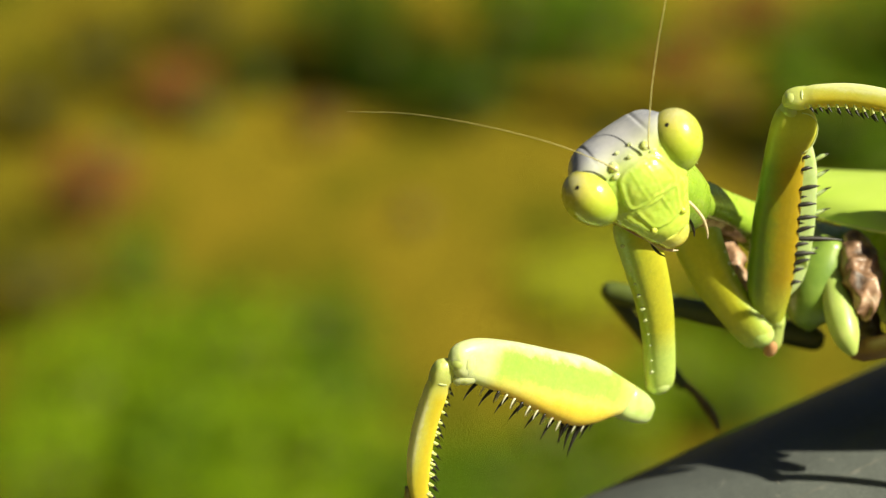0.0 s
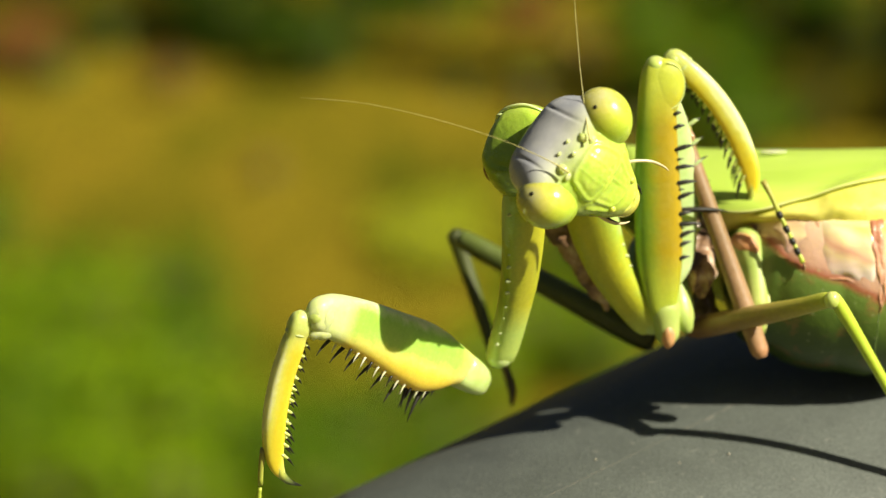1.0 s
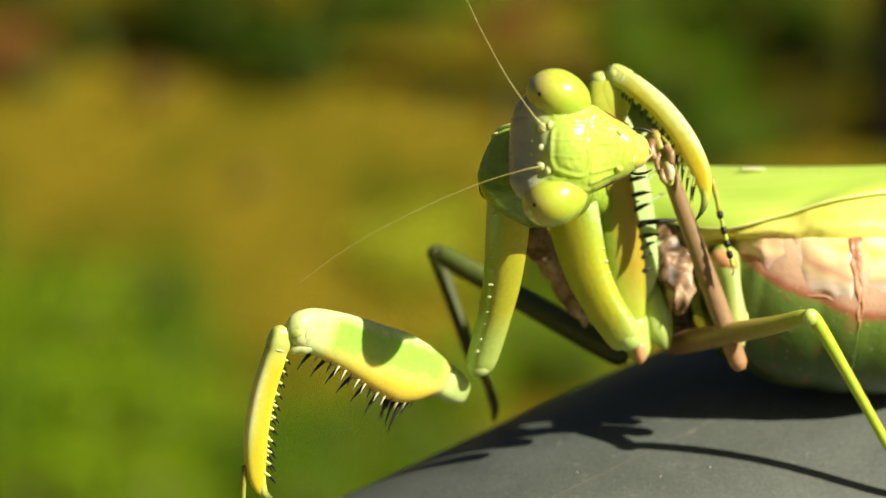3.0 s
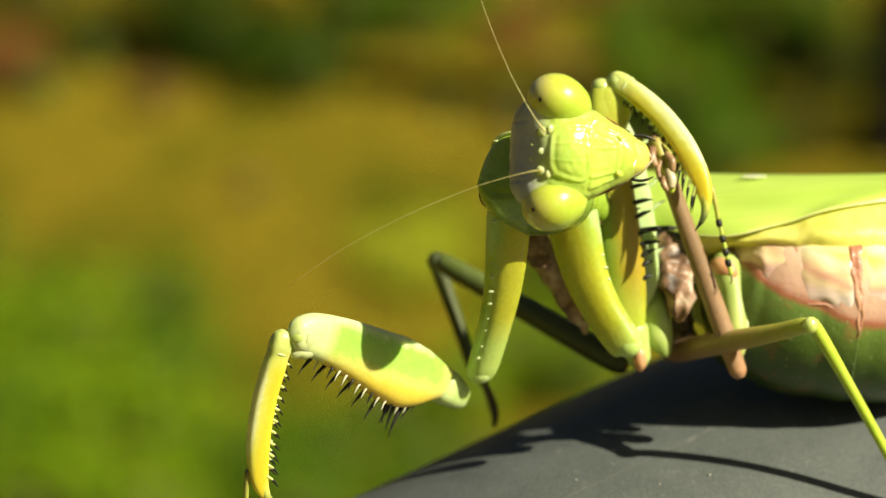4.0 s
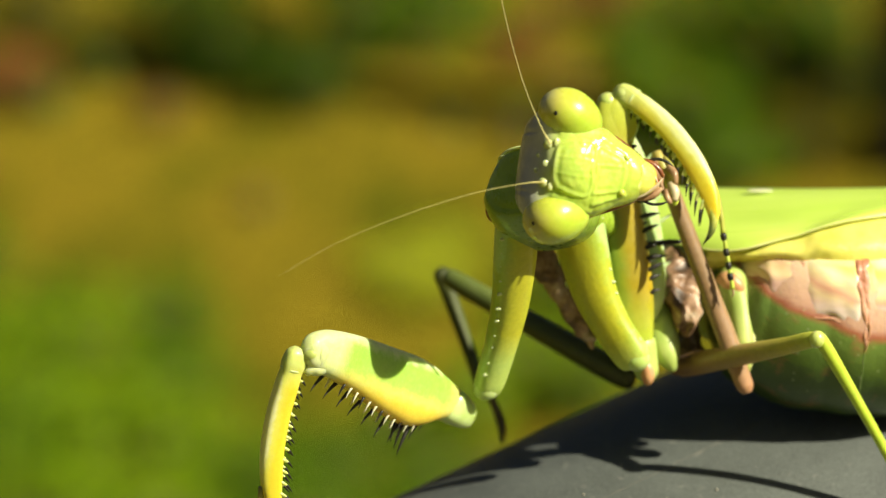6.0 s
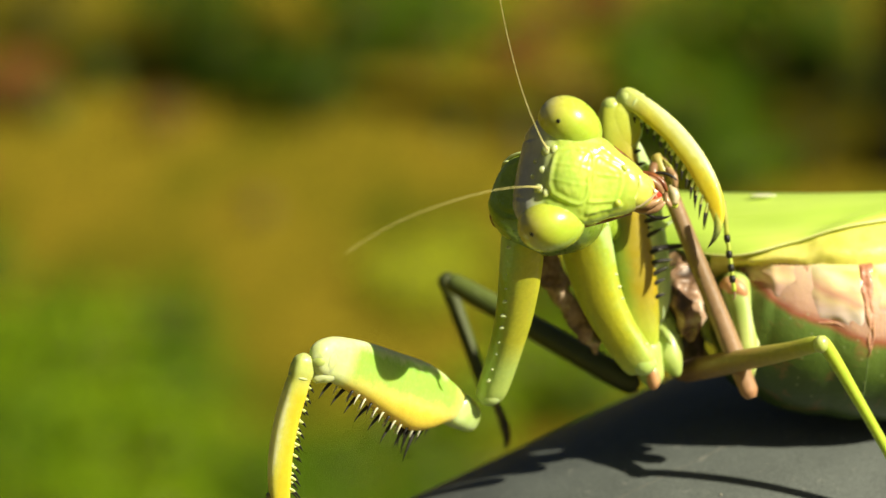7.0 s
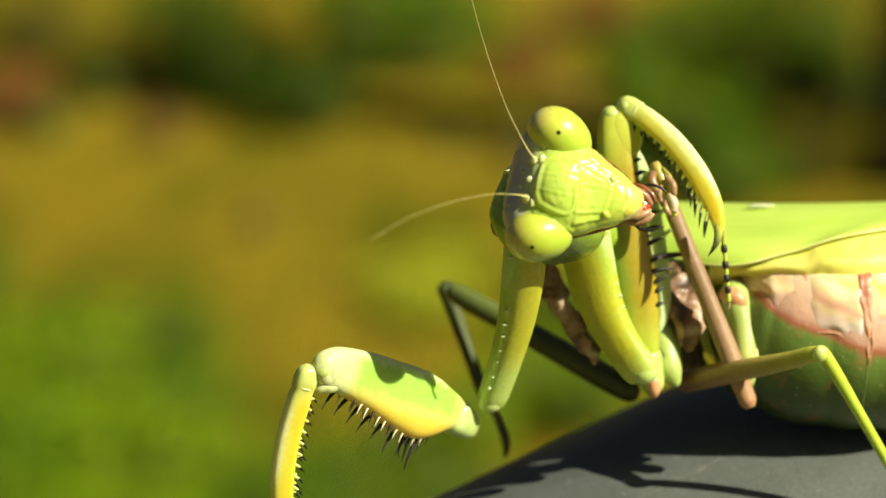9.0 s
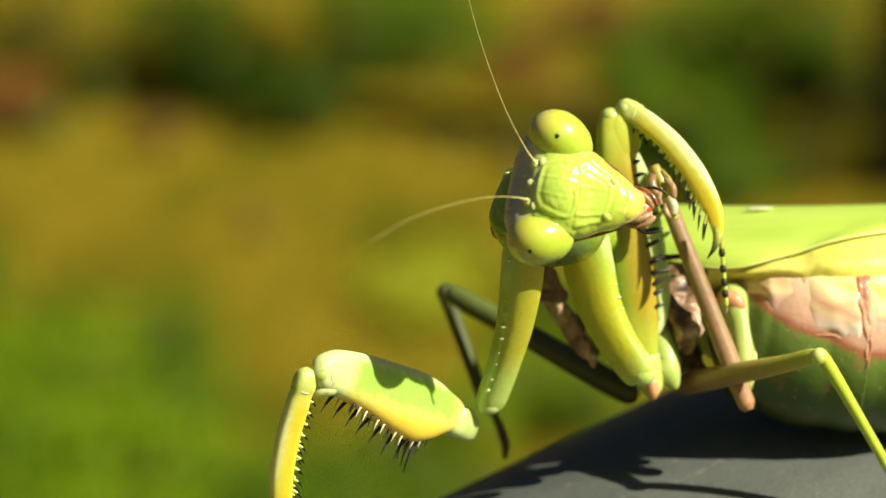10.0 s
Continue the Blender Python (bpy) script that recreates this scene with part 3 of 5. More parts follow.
def tibia(label, bow, deep=1.0, bite=1.0):
    line = [(-0.6, 0, -0.05, 0.25, 0.25), (-0.3, 0, -0.02, 0.5, 0.55), (0.3, 0, 0.05, 0.56, 0.68), (0.9, 0, 0.12, 0.52, 0.62), (1.6, 0, 0.2, 0.54, 0.66), (3.5, 0, 0.36, 0.5, 0.68), (5.6, 0, 0.3, 0.48, 0.68), (7.2, 0, 0.05, 0.44, 0.64), (8.2, 0, -0.2, 0.38, 0.56), (9.0, 0, -0.55, 0.3, 0.42), (9.45, 0, -0.9, 0.2, 0.28), (9.6, 0, -1.1, 0.1, 0.12)]
    lift = lambda x: bow * math.sin(math.pi * min(max(x, 0.0) / 9.0, 1.0) ** 0.7)
    line = [(x, y, z + lift(x), w, h * deep) for x, y, z, w, h in line]
    ob = part("tibia", loft(line, 4, 24, 3.2), m_tibia, mantis, label)
    part("tibia_head", ball((0.0, -0.3, 0.0), (0.42, 0.34, 0.42), 16, 12), m_joint, ob, "pale green knuckle")
    part("knuckle_ring", loft([(0.55, 0, 0.08 + lift(0.55), 0.5, 0.6), (0.68, 0, 0.1 + lift(0.68), 0.585, 0.7), (0.8, 0, 0.11 + lift(0.8), 0.5, 0.6)], 3, 20), m_ridge, ob)
    part("claw", tube([(9.0, 0, -0.6), (9.55, 0, -1.0), (9.95, 0, -1.6), (10.15, 0, -2.4)], [0.3, 0.26, 0.17, 0.015], 4, 10), m_claw, ob, "hooked claw, green at its root and black at the tip")
    for y, n, j in ((-0.22, 14, 0), (0.24, 11, 1)):
        for i in range(n):
            u = (i + 0.5) / n
            x = 0.9 + 7.6 * u
            z = float(np.interp(x, [0.3, 1.4, 3.5, 5.6, 7.2, 8.2, 9.0], [-0.5, -0.42, -0.34, -0.4, -0.58, -0.7, -0.9])) + lift(x) - 0.6 * (deep - 1)
            size = 0.42 + 0.42 * bite * u ** 2
            s = part("tooth", tube([(-0.15, 0, 0.1), (size * 0.4, 0, -0.02), (size, 0, -0.01)], [0.12, 0.085, 0.02], 2, 6), m_tibia, ob)
            s.matrix_basis = pose(x * MM, y * MM, z * MM, 0, 52, 0)
            part("tooth_tip", tube([(size * 0.45, 0, -0.02), (size * 0.75, 0, -0.02), (size * 1.3, 0, 0.03)], [0.09, 0.075, 0.01], 2, 6), m_black, s)
    return ob


def tarsus(parent, m, material, size=1.0, bands=True):
    """Five slim joints and two claws; dark tips on the joints."""
    root = part("tarsus", tube([(0, 0, 0), (1.2 * size, 0, 0.05), (2.3 * size, 0, 0.0)], [0.2 * size, 0.17 * size, 0.16 * size], 3, 8), material, parent, "slim jointed foot with black bands" if bands else "")
    root.matrix_basis = m
    x = 2.3 * size
    for i, ln in enumerate((1.0, 0.85, 0.7, 0.9)):
        ln *= size
        if bands:
            part("band", tube([(x - 0.12, 0, 0), (x + 0.12, 0, 0.0), (x + 0.35 * size, 0, 0)], [0.17 * size, 0.215 * size, 0.15 * size], 2, 8), m_black, root)
        part("tarsus_joint", tube([(x + 0.2 * size, 0, 0), (x + ln * 0.6, 0, 0.03), (x + ln, 0, 0)], [0.13 * size, 0.14 * size, 0.16 * size], 2, 8), material, root)
        x += ln
    for y in (-1, 1):
        part("foot_claw", tube([(x, 0.05 * y, 0), (x + 0.3 * size, 0.15 * y, 0.02), (x + 0.5 * size, 0.2 * y, -0.15)], [0.07 * size, 0.05 * size, 0.02], 2, 6), m_brown, root)
    return root


coxa_a = coxa(-0.55, 1.17, 1.02, -0.6, 0.85, "lime green coxa with a row of pale tubercles")
coxa_b = coxa(0.12, 0.9, 1.26, -0.95, 0.95, "yellow-green coxa with a row of pale tubercles")
femur_a = femur(15.5, m_femur, "broad yellow and green raptorial femur with black spines", 1.25)
femur_b = raised_femur("raised raptorial femur, green outside, amber inside")
tibia_a = tibia("yellow toothed tibia, hanging", 0.0)
tibia_b = tibia("yellow toothed tibia, folded down", 0.3, 0.98, 2.0)
tarsus(tibia_a, pose(8.0 * MM, -0.1 * MM, 0.45 * MM, 0, 8, 0), m_leg, 1.0, False)
tarsus_b = tarsus(mantis, pose(0, 0, 0), m_leg, 0.95)


# head
def outline(pts, n=5):
    return [tuple(p) for p in spline(pts + [pts[0]], n)[:-1]]


EYE_C, EYE_R, EYE_TURN = (2.88, 0.05, 0.0), (1.50, 1.66, 1.72), (12, 20, 0)
HEAD_BLOBS = [((0, 1.6, 0.36), (2.7, 1.95, 1.52)), ((1.7, 1.45, 0.41), (1.3, 1.65, 1.3)), ((-1.7, 1.45, 0.41), (1.3, 1.65, 1.3)), ((0, -0.35, -0.6), (1.95, 1.45, 1.7)), ((1.3, -0.05, -1.55), (1.2, 1.2, 1.5)), ((-1.3, -0.05, -1.55), (1.2, 1.2, 1.5)),
              ((0.65, -0.1, -2.9), (1.05, 1.15, 1.6)), ((-0.65, -0.1, -2.9), (1.05, 1.15, 1.6)), ((0, -0.34, -3.95), (1.0, 0.98, 1.05)), ((2.35, 0.35, 0.15), (1.25, 1.1, 1.4)), ((-2.35, 0.35, 0.15), (1.25, 1.1, 1.4))]


def face_y(x, z):
    """How far forward the face's skin lies at x, z."""
    lo, hi = -4.0, 0.0
    for _ in range(30):
        y = (lo + hi) / 2
        f = [(math.dist(((x - q[0]) / r[0], (y - q[1]) / r[1], (z - q[2]) / r[2]), (0, 0, 0)) - 1) * min(r) for q, r in HEAD_BLOBS]
        out = -0.3 * math.log(sum(math.exp(-v / 0.3) for v in f)) > 0
        lo, hi = (y, hi) if out else (lo, y)
    return lo


def near(p, line):
    """The distance in x and z of many points from a line of points."""
    best = np.full(len(p), 9.0)
    for u, w in zip(line, line[1:]):
        u, d = np.array(u, float), np.array(w, float) - np.array(u, float)
        t = np.clip(((p - u) @ d) / (d @ d + 1e-9), 0, 1)
        best = np.minimum(best, np.linalg.norm(p - u - t[:, None] * d, axis=1))
    return best


SHIELD = [(-1.22, 0.42), (-0.6, 0.72), (0.6, 0.72), (1.22, 0.42), (1.5, -0.6), (1.42, -1.3), (0.6, -1.42), (0, -1.3), (-0.6, -1.42), (-1.42, -1.3), (-1.5, -0.6)]
CLYPEUS = [(-1.3, -1.6), (0, -1.62), (1.3, -1.6), (1.12, -2.4), (0.85, -3.15), (0, -3.3), (-0.85, -3.15), (-1.12, -2.4)]
RIDGES = [(SHIELD, 0.055, 0.085, True), (CLYPEUS, 0.045, 0.085, True), ([(0.45, 0.6), (0.5, -0.4), (0.42, -1.3)], 0.014, 0.08, False), ([(-0.45, 0.6), (-0.5, -0.4), (-0.42, -1.3)], 0.014, 0.08, False),
          ([(0.3, -1.7), (0.42, -3.2)], 0.022, 0.08, False), ([(1.75, 0.5), (2.15, -0.6), (2.3, -1.7)], 0.05, 0.13, False), ([(-1.75, 0.5), (-2.15, -0.6), (-2.3, -1.7)], 0.05, 0.13, False),
          ([(1.9, -1.75), (1.45, -2.7), (1.1, -3.5)], 0.06, 0.10, False), ([(-1.9, -1.75), (-1.45, -2.7), (-1.1, -3.5)], 0.06, 0.10, False)]


def face_relief(p):
    """Ridges, sunken seams and fine wrinkles of the face; shallow dents over the crown."""
    front = np.clip((0.3 - p[:, 1]) / 0.6, 0, 1)
    q = p[:, (0, 2)]
    h = np.zeros(len(p))
    for pts, rise, width, closed in RIDGES:
        line = outline(pts, 4) if closed else [tuple(v) for v in spline(pts, 4)]
        if closed:
            line.append(line[0])
        d = near(q, line)
        h += rise * np.exp(-(d / width) ** 2) - 0.5 * rise * np.exp(-((d - 2.2 * width) / (1.3 * width)) ** 2)
    seam = near(q, [(-0.95, -3.38), (0, -3.5), (0.95, -3.38)])
    h -= 0.06 * np.exp(-(seam / 0.11) ** 2)
    wr = np.array([noise.noise(Vector(v) * 3.2) for v in p]) * 0.022 + np.array([noise.noise(Vector(v) * 6.0) for v in p]) * 0.005
    low = np.clip((0.6 - p[:, 2]) / 0.8, 0.15, 1)
    crown = np.clip((p[:, 2] - 1.3) / 0.5, 0, 1)
    for s in (1, -1):
        d = near(q, [(s * 1.75, 1.35), (s * 1.55, 2.4)])
        h -= crown * 0.07 * np.exp(-(d / 0.10) ** 2)
    return h * np.maximum(front, crown) + wr * low * front


def eye_bm():
    """An egg-shaped eye, longer towards the mouth."""
    bm = ball((0, 0, 0), (1, 1, 1), 56, 40)
    for v in bm.verts:
        v.co = Vector((v.co.x * EYE_R[0], v.co.y * EYE_R[1], v.co.z * EYE_R[2] * (1.0 if v.co.z > 0 else 1.25)))
    return bm


def make_head():
    h = part("head", fused((0, 0.1, -1.2), HEAD_BLOBS, 0.3, 220, 170, face_relief), m_head, mantis, "triangular green head with a grey crown")
    for s in (1, -1):
        e = part("eye", eye_bm(), m_eye, h, "bulging glossy yellow-green compound eye")
        e.matrix_basis = pose(s * EYE_C[0] * MM, EYE_C[1] * MM, EYE_C[2] * MM, EYE_TURN[0], s * EYE_TURN[1], 0)
        pupils.append(part("pupil", ball((0, 0, 0), (0.13, 0.035, 0.12), 12, 8), m_black, h, "dark pseudopupil"))
        yb = face_y(1.05, 1.05)
        part("antenna_socket", tube([(s * 1.05, yb + 0.25, 1.0), (s * 1.05, yb - 0.04, 1.06), (s * 1.05, yb - 0.2, 1.12)], [0.32, 0.27, 0.12], 3, 16), m_antlobe, h, "bright green antenna socket")
        part("socket_knob", ball((s * 1.22, face_y(1.22, 0.72) - 0.0, 0.72), (0.26, 0.10, 0.18), 14, 10), m_antlobe, h)
        part("lower_rim", tube([(s * 2.7, 0.35, -1.7), (s * 2.2, 0.3, -2.5), (s * 1.72, 0.2, -3.4), (s * 1.15, 0.1, -4.5)], [0.1, 0.2, 0.25, 0.2], 4, 10), m_rim, h, "dark red rim of the jaw")
        part("face_knob", ball((s * 0.98, face_y(0.98, -3.3) - 0.02, -3.3), (0.2, 0.16, 0.2), 12, 8), m_plate, h)
    part("labrum", loft([(0, -0.2, -3.2, 0.5, 0.4), (0, -0.4, -3.7, 0.98, 0.86), (0, -0.46, -4.2, 1.1, 0.98), (0, -0.38, -4.8, 0.98, 0.82), (0, -0.24, -5.2, 0.74, 0.55), (0, -0.12, -5.42, 0.3, 0.2)], 5, 28), m_labrum, h, "smooth yellow-green upper lip")
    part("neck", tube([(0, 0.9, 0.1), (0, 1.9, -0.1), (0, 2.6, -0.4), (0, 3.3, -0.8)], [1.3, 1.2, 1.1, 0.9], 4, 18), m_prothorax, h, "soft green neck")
    for x, z, r in ((0, 1.12, 0.2), (0.42, 1.42, 0.15), (-0.42, 1.42, 0.15)):
        part("ocellus", ball((x, face_y(x, z) - 0.02, z), (r, 0.09, r), 14, 10), m_ocellus, h, "small glassy simple eye")
    return h


def make_jaw():
    """Mouthparts below the face, which open and reach out late in the cleaning."""
    j = part("jaw", loft([(0, 0.3, -3.6, 0.7, 0.5), (0, 0.1, -4.6, 0.7, 0.5), (0, -0.1, -5.2, 0.5, 0.4), (0, -0.2, -5.6, 0.2, 0.15)], 4, 16), m_red, mantis, "dark red-brown mouthparts")
    for s in (1, -1):
        part("mandible", loft([(s * 0.75, -0.25, -4.1, 0.2, 0.2), (s * 0.68, -0.3, -4.8, 0.26, 0.24), (s * 0.42, -0.35, -5.3, 0.2, 0.2), (s * 0.1, -0.3, -5.6, 0.07, 0.07)], 4, 12), m_foot, j, "red-brown mandible")
        part("lip", tube([(s * 1.05, 0.2, -4.1), (s * 1.0, 0.05, -4.9), (s * 0.72, -0.1, -5.5), (s * 0.3, -0.2, -5.85)], [0.1, 0.2, 0.2, 0.08], 4, 10), m_rim if s > 0 else m_foot, j, "brown lip")
        part("dark_palp", tube([(s * 0.85, 0.25, -4.6), (s * 1.25, 0.05, -5.3), (s * 1.2, -0.15, -5.9), (s * 1.0, -0.25, -6.3)], [0.1, 0.09, 0.08, 0.03], 4, 8), m_black, j, "dark labial palp")
        for k in range(3):
            part("lip_lobe", ball((s * (0.75 - 0.22 * k), -0.3 + 0.12 * k, -4.95 - 0.3 * k), (0.16, 0.2, 0.2), 10, 8), m_palp if k == 1 else m_foot, j)
    return j


def palp():
    return part("palp", tube([(0, 0, 0), (0.9, 0, 0.22), (1.9, 0, 0.25), (2.7, 0, 0.0), (3.1, 0, -0.25)], [0.10, 0.10, 0.09, 0.07, 0.02], 4, 8), m_palp, head, "pale thread-like mouth palp")


pupils = []
head = make_head()
pupil_a, pupil_b = pupils
jaw = make_jaw()
palp_a, palp_b = palp(), palp()


def antenna():
    pts = [(0, 0, 0), (1.2, 0, 0.3), (4.0, 0, 0.65), (8.0, 0, 0.7), (12.0, 0, 0.4), (15.5, 0, -0.3)]
    return part("antenna", tube(pts, [0.09, 0.034, 0.019, 0.014, 0.010, 0.004], 5, 6), m_ant, head, "thin thread-like antenna")


antenna_a, antenna_b = antenna(), antenna()

# front part of the trunk
def roof(bm):
    """The shield narrows towards its top."""
    for v in bm.verts:
        if v.co.z > 0 and v.co.x < 9:
            v.co.y *= 1 - 0.17 * v.co.z
    return bm


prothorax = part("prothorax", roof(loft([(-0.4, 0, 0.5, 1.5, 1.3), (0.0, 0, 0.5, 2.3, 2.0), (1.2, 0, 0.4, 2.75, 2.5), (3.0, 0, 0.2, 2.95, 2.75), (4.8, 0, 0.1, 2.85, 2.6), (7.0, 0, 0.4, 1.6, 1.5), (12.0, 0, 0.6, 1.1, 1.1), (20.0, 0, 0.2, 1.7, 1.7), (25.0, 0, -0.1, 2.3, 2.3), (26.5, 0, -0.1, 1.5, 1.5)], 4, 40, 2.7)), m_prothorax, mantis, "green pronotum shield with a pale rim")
part("pronotum_callus", ball((0.5, 1.0, 2.12), (0.7, 0.4, 0.16), 20, 14), m_ridge, prothorax, "whitish bump at the shield's front corner")
part("pronotum_rim", roof(tube([(5.2, 2.7, 1.7), (2.8, 2.72, 1.95), (0.6, 2.35, 2.0), (-0.05, 1.1, 2.4), (-0.1, -1.1, 2.4), (0.6, -2.35, 2.0), (2.8, -2.72, 1.95), (5.2, -2.7, 1.7)], [0.05, 0.09, 0.10, 0.11, 0.11, 0.10, 0.09, 0.05], 5, 8)), m_ridge, prothorax, "pale green rim")
part("pronotum_edge", tube([(0.5, 2.4, -0.7), (2.2, 2.85, -0.7), (4.4, 2.9, -0.5), (7.0, 2.2, -0.3)], [0.1, 0.24, 0.26, 0.08], 4, 8), m_rim, prothorax, "dark brown side edge of the pronotum")
part("sternum", loft([(1.5, 0.2, -1.4, 1.0, 0.7), (3.6, 0.2, -1.6, 1.5, 1.0), (6.0, 0.1, -0.9, 1.1, 0.9), (10.0, 0.1, 0.0, 0.8, 0.8), (18.0, 0.2, 0.0, 0.8, 0.8), (20.0, 0.2, 0.0, 0.4, 0.4)], 5, 18), m_mottle, prothorax, "mottled brown and cream breastplate")


# ---- hind part of the trunk: poses given in the mantis's own space ----
def body_part(name, rows, material, label="", sides=28):
    return part(name, loft(rows, 5, sides), material, mantis, label)


def crumpled(bm, amount, scale):
    for v in bm.verts:
        v.co += Vector((noise.noise(v.co * scale), noise.noise(v.co * scale + Vector((7, 0, 0))), noise.noise(v.co * scale + Vector((0, 9, 0))))) * amount
    return bm


BELLY = [(-8.2, 1.4, 2.3, 1.2, 1.8), (-7.0, 0.8, 2.1, 2.9, 3.7), (-5.2, 0.4, 1.6, 4.4, 5.1), (-2.6, 0.0, 1.3, 4.9, 5.8), (0.0, 0.0, 1.3, 5.2, 6.1), (2.6, 0.5, 1.2, 5.3, 6.2), (9.4, 4.0, 1.0, 5.0, 6.0), (17.3, 8.2, 0.9, 3.9, 5.0), (22.0, 11.4, 0.7, 1.6, 2.0)]
def pleated(rows, n, wave):
    """Belly rings with shallow swellings between the segment folds."""
    out = []
    for i, s in enumerate(spline(rows, 8)):
        k = 1 + wave * abs(math.sin(math.pi * i / n))
        out.append((s[0], s[1], s[2], s[3] * k, s[4] * k))
    return out


def settle(z):
    """The back is flattened under the folded wings."""
    return z if z < 5.7 else 5.7 + (z - 5.7) * 0.3


belly = loft(pleated(BELLY, 9, 0.03), 2, 44)
for vert in belly.verts:
    vert.co.z = settle(vert.co.z)
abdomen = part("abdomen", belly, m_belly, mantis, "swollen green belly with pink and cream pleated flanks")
abdomen.location = (0.0059, -0.0011, 0.0083)


def flank(x, angle, out=0.0):
    """A point on the near side of the belly: x along it, angle up from its middle."""
    yc, zc, ry, rz = (float(np.interp(x, [r[0] for r in BELLY], [r[i] for r in BELLY])) for i in (1, 2, 3, 4))
    w = radians(angle)
    return (x, yc - (ry * 1.025 + out) * math.cos(w), settle(zc + (rz * 1.025 + out) * math.sin(w)))


def hem(x):
    """The angle at which the pink flank ends and the green underside begins."""
    return float(np.interp(x, [-7, -6.2, -4.5, -2.6, 0.4, 6, 13], [34, 30, 22, 15, 3, 1, 1]))


def flank_plate(x0, x1, hi):
    """A glossy swollen plate between two folds, with a wavy lower edge and lengthwise wrinkles."""
    bm = bmesh.new()
    n, m = 22, 18
    rows = []
    for i in range(n + 1):
        u = i / n
        x = x0 + (x1 - x0) * u
        base = hem(x) + 2.0 * math.sin(9 * u + x0)
        edge = math.sin(math.pi * u)
        row = []
        for k in range(m + 1):
            w = k / m
            wrinkle = 0.035 * math.sin(w * 17 + 2.0 * math.sin(u * 4 + x0) + x0) + 0.03 * math.sin(u * 13 + w * 5)
            row.append(bm.verts.new(flank(x, base + (hi - base) * w, 0.34 * (edge * math.sin(math.pi * w)) ** 0.45 - 0.12 + wrinkle * edge ** 0.5)))
        rows.append(row)
    for r, q in zip(rows, rows[1:]):
        for k in range(m):
            bm.faces.new((r[k], r[k + 1], q[k + 1], q[k]))
    ob = part("flank_plate", bm, m_belly_plate, abdomen, "glossy pink and cream flank plate")
    pts = [flank(x0 + (x1 - x0) * i / 6, hem(x0 + (x1 - x0) * i / 6) + 2.0 * math.sin(9 * i / 6 + x0) - 1, -0.06) for i in range(7)]
    part("plate_edge", tube(pts, [0.05, 0.09, 0.11, 0.09, 0.1, 0.08, 0.05], 3, 8), m_pleat, ob, "red-brown lower edge")
    return ob


def fold_skin(x, low, size):
    """A wrinkled band of red-brown skin that dips between two plates."""
    bm = bmesh.new()
    rows = []
    for i in range(31):
        u = i / 30
        mid = x + 0.18 * math.sin(u * 6 + x)
        half = size * (0.46 + 0.12 * math.sin(u * 11 + x) + 0.06 * math.sin(u * 23)) * min(1.0, u * 2.2 + 0.1)
        row = []
        for k in range(11):
            w = (k - 5) / 5
            lift = 0.13 * (1 - w * w) ** 0.5 - 0.05 * math.exp(-(w / 0.22) ** 2) + 0.025 * math.sin(u * 29 + 3 * w) + 0.06 * noise.noise(Vector((u * 9, w * 2, x)))
            row.append(bm.verts.new(flank(mid + half * w, low + (56 - low) * u, size * lift)))
        rows.append(row)
    for r, q in zip(rows, rows[1:]):
        for k in range(10):
            bm.faces.new((r[k], r[k + 1], q[k + 1], q[k]))
    return part("fold", bm, m_pleat, abdomen, "red-brown fold between two belly segments")


FOLDS = (-6.9, -3.4, 0.4, 4.4, 8.6, 13.0)
for x0, x1 in zip(FOLDS, FOLDS[1:]):
    flank_plate(x0 + 0.1, x1 - 0.1, 54)
    low = hem(x1) - (9 if x1 > 0 else 4)
    fold_skin(x1, low, 1.0 if x1 > 0 else 0.6)


WING_EDGE = [(-7.9, 2.5, 13.9), (-2.3, -3.3, 14.2), (1.9, -3.6, 15.15), (7.8, -2.2, 16.2), (28.4, 8.1, 15.4)]


def flank_band():
    """The soft yellow skin between the pink plates and the wing's margin."""
    bm = bmesh.new()
    rows = []
    edge = [e for e in spline(WING_EDGE, 16) if -3.0 < e[0] < 21]
    for i, e in enumerate(edge):
        top = Vector((e[0] - 5.9, e[1] + 1.1 + 0.35, e[2] - 8.3 - 0.12))
        foot = Vector(flank(top.x, 47, 0.0))
        row = []
        for k in range(13):
            w = k / 12
            p = foot.lerp(top, w)
            swell = 0.55 * math.sin(math.pi * min(w * 1.1, 1.0)) + 0.06 * math.sin(i * 0.7 + 4 * w) + 0.02 * math.sin(i * 1.9 - 7 * w)
            row.append(bm.verts.new((p.x, p.y - swell, p.z + 0.15 * swell)))
        rows.append(row)
    for r, q in zip(rows, rows[1:]):
        for k in range(12):
            bm.faces.new((r[k], r[k + 1], q[k + 1], q[k]))
    part("flank_band", bm, m_band, abdomen, "soft yellow skin under the wing margin")


flank_band()


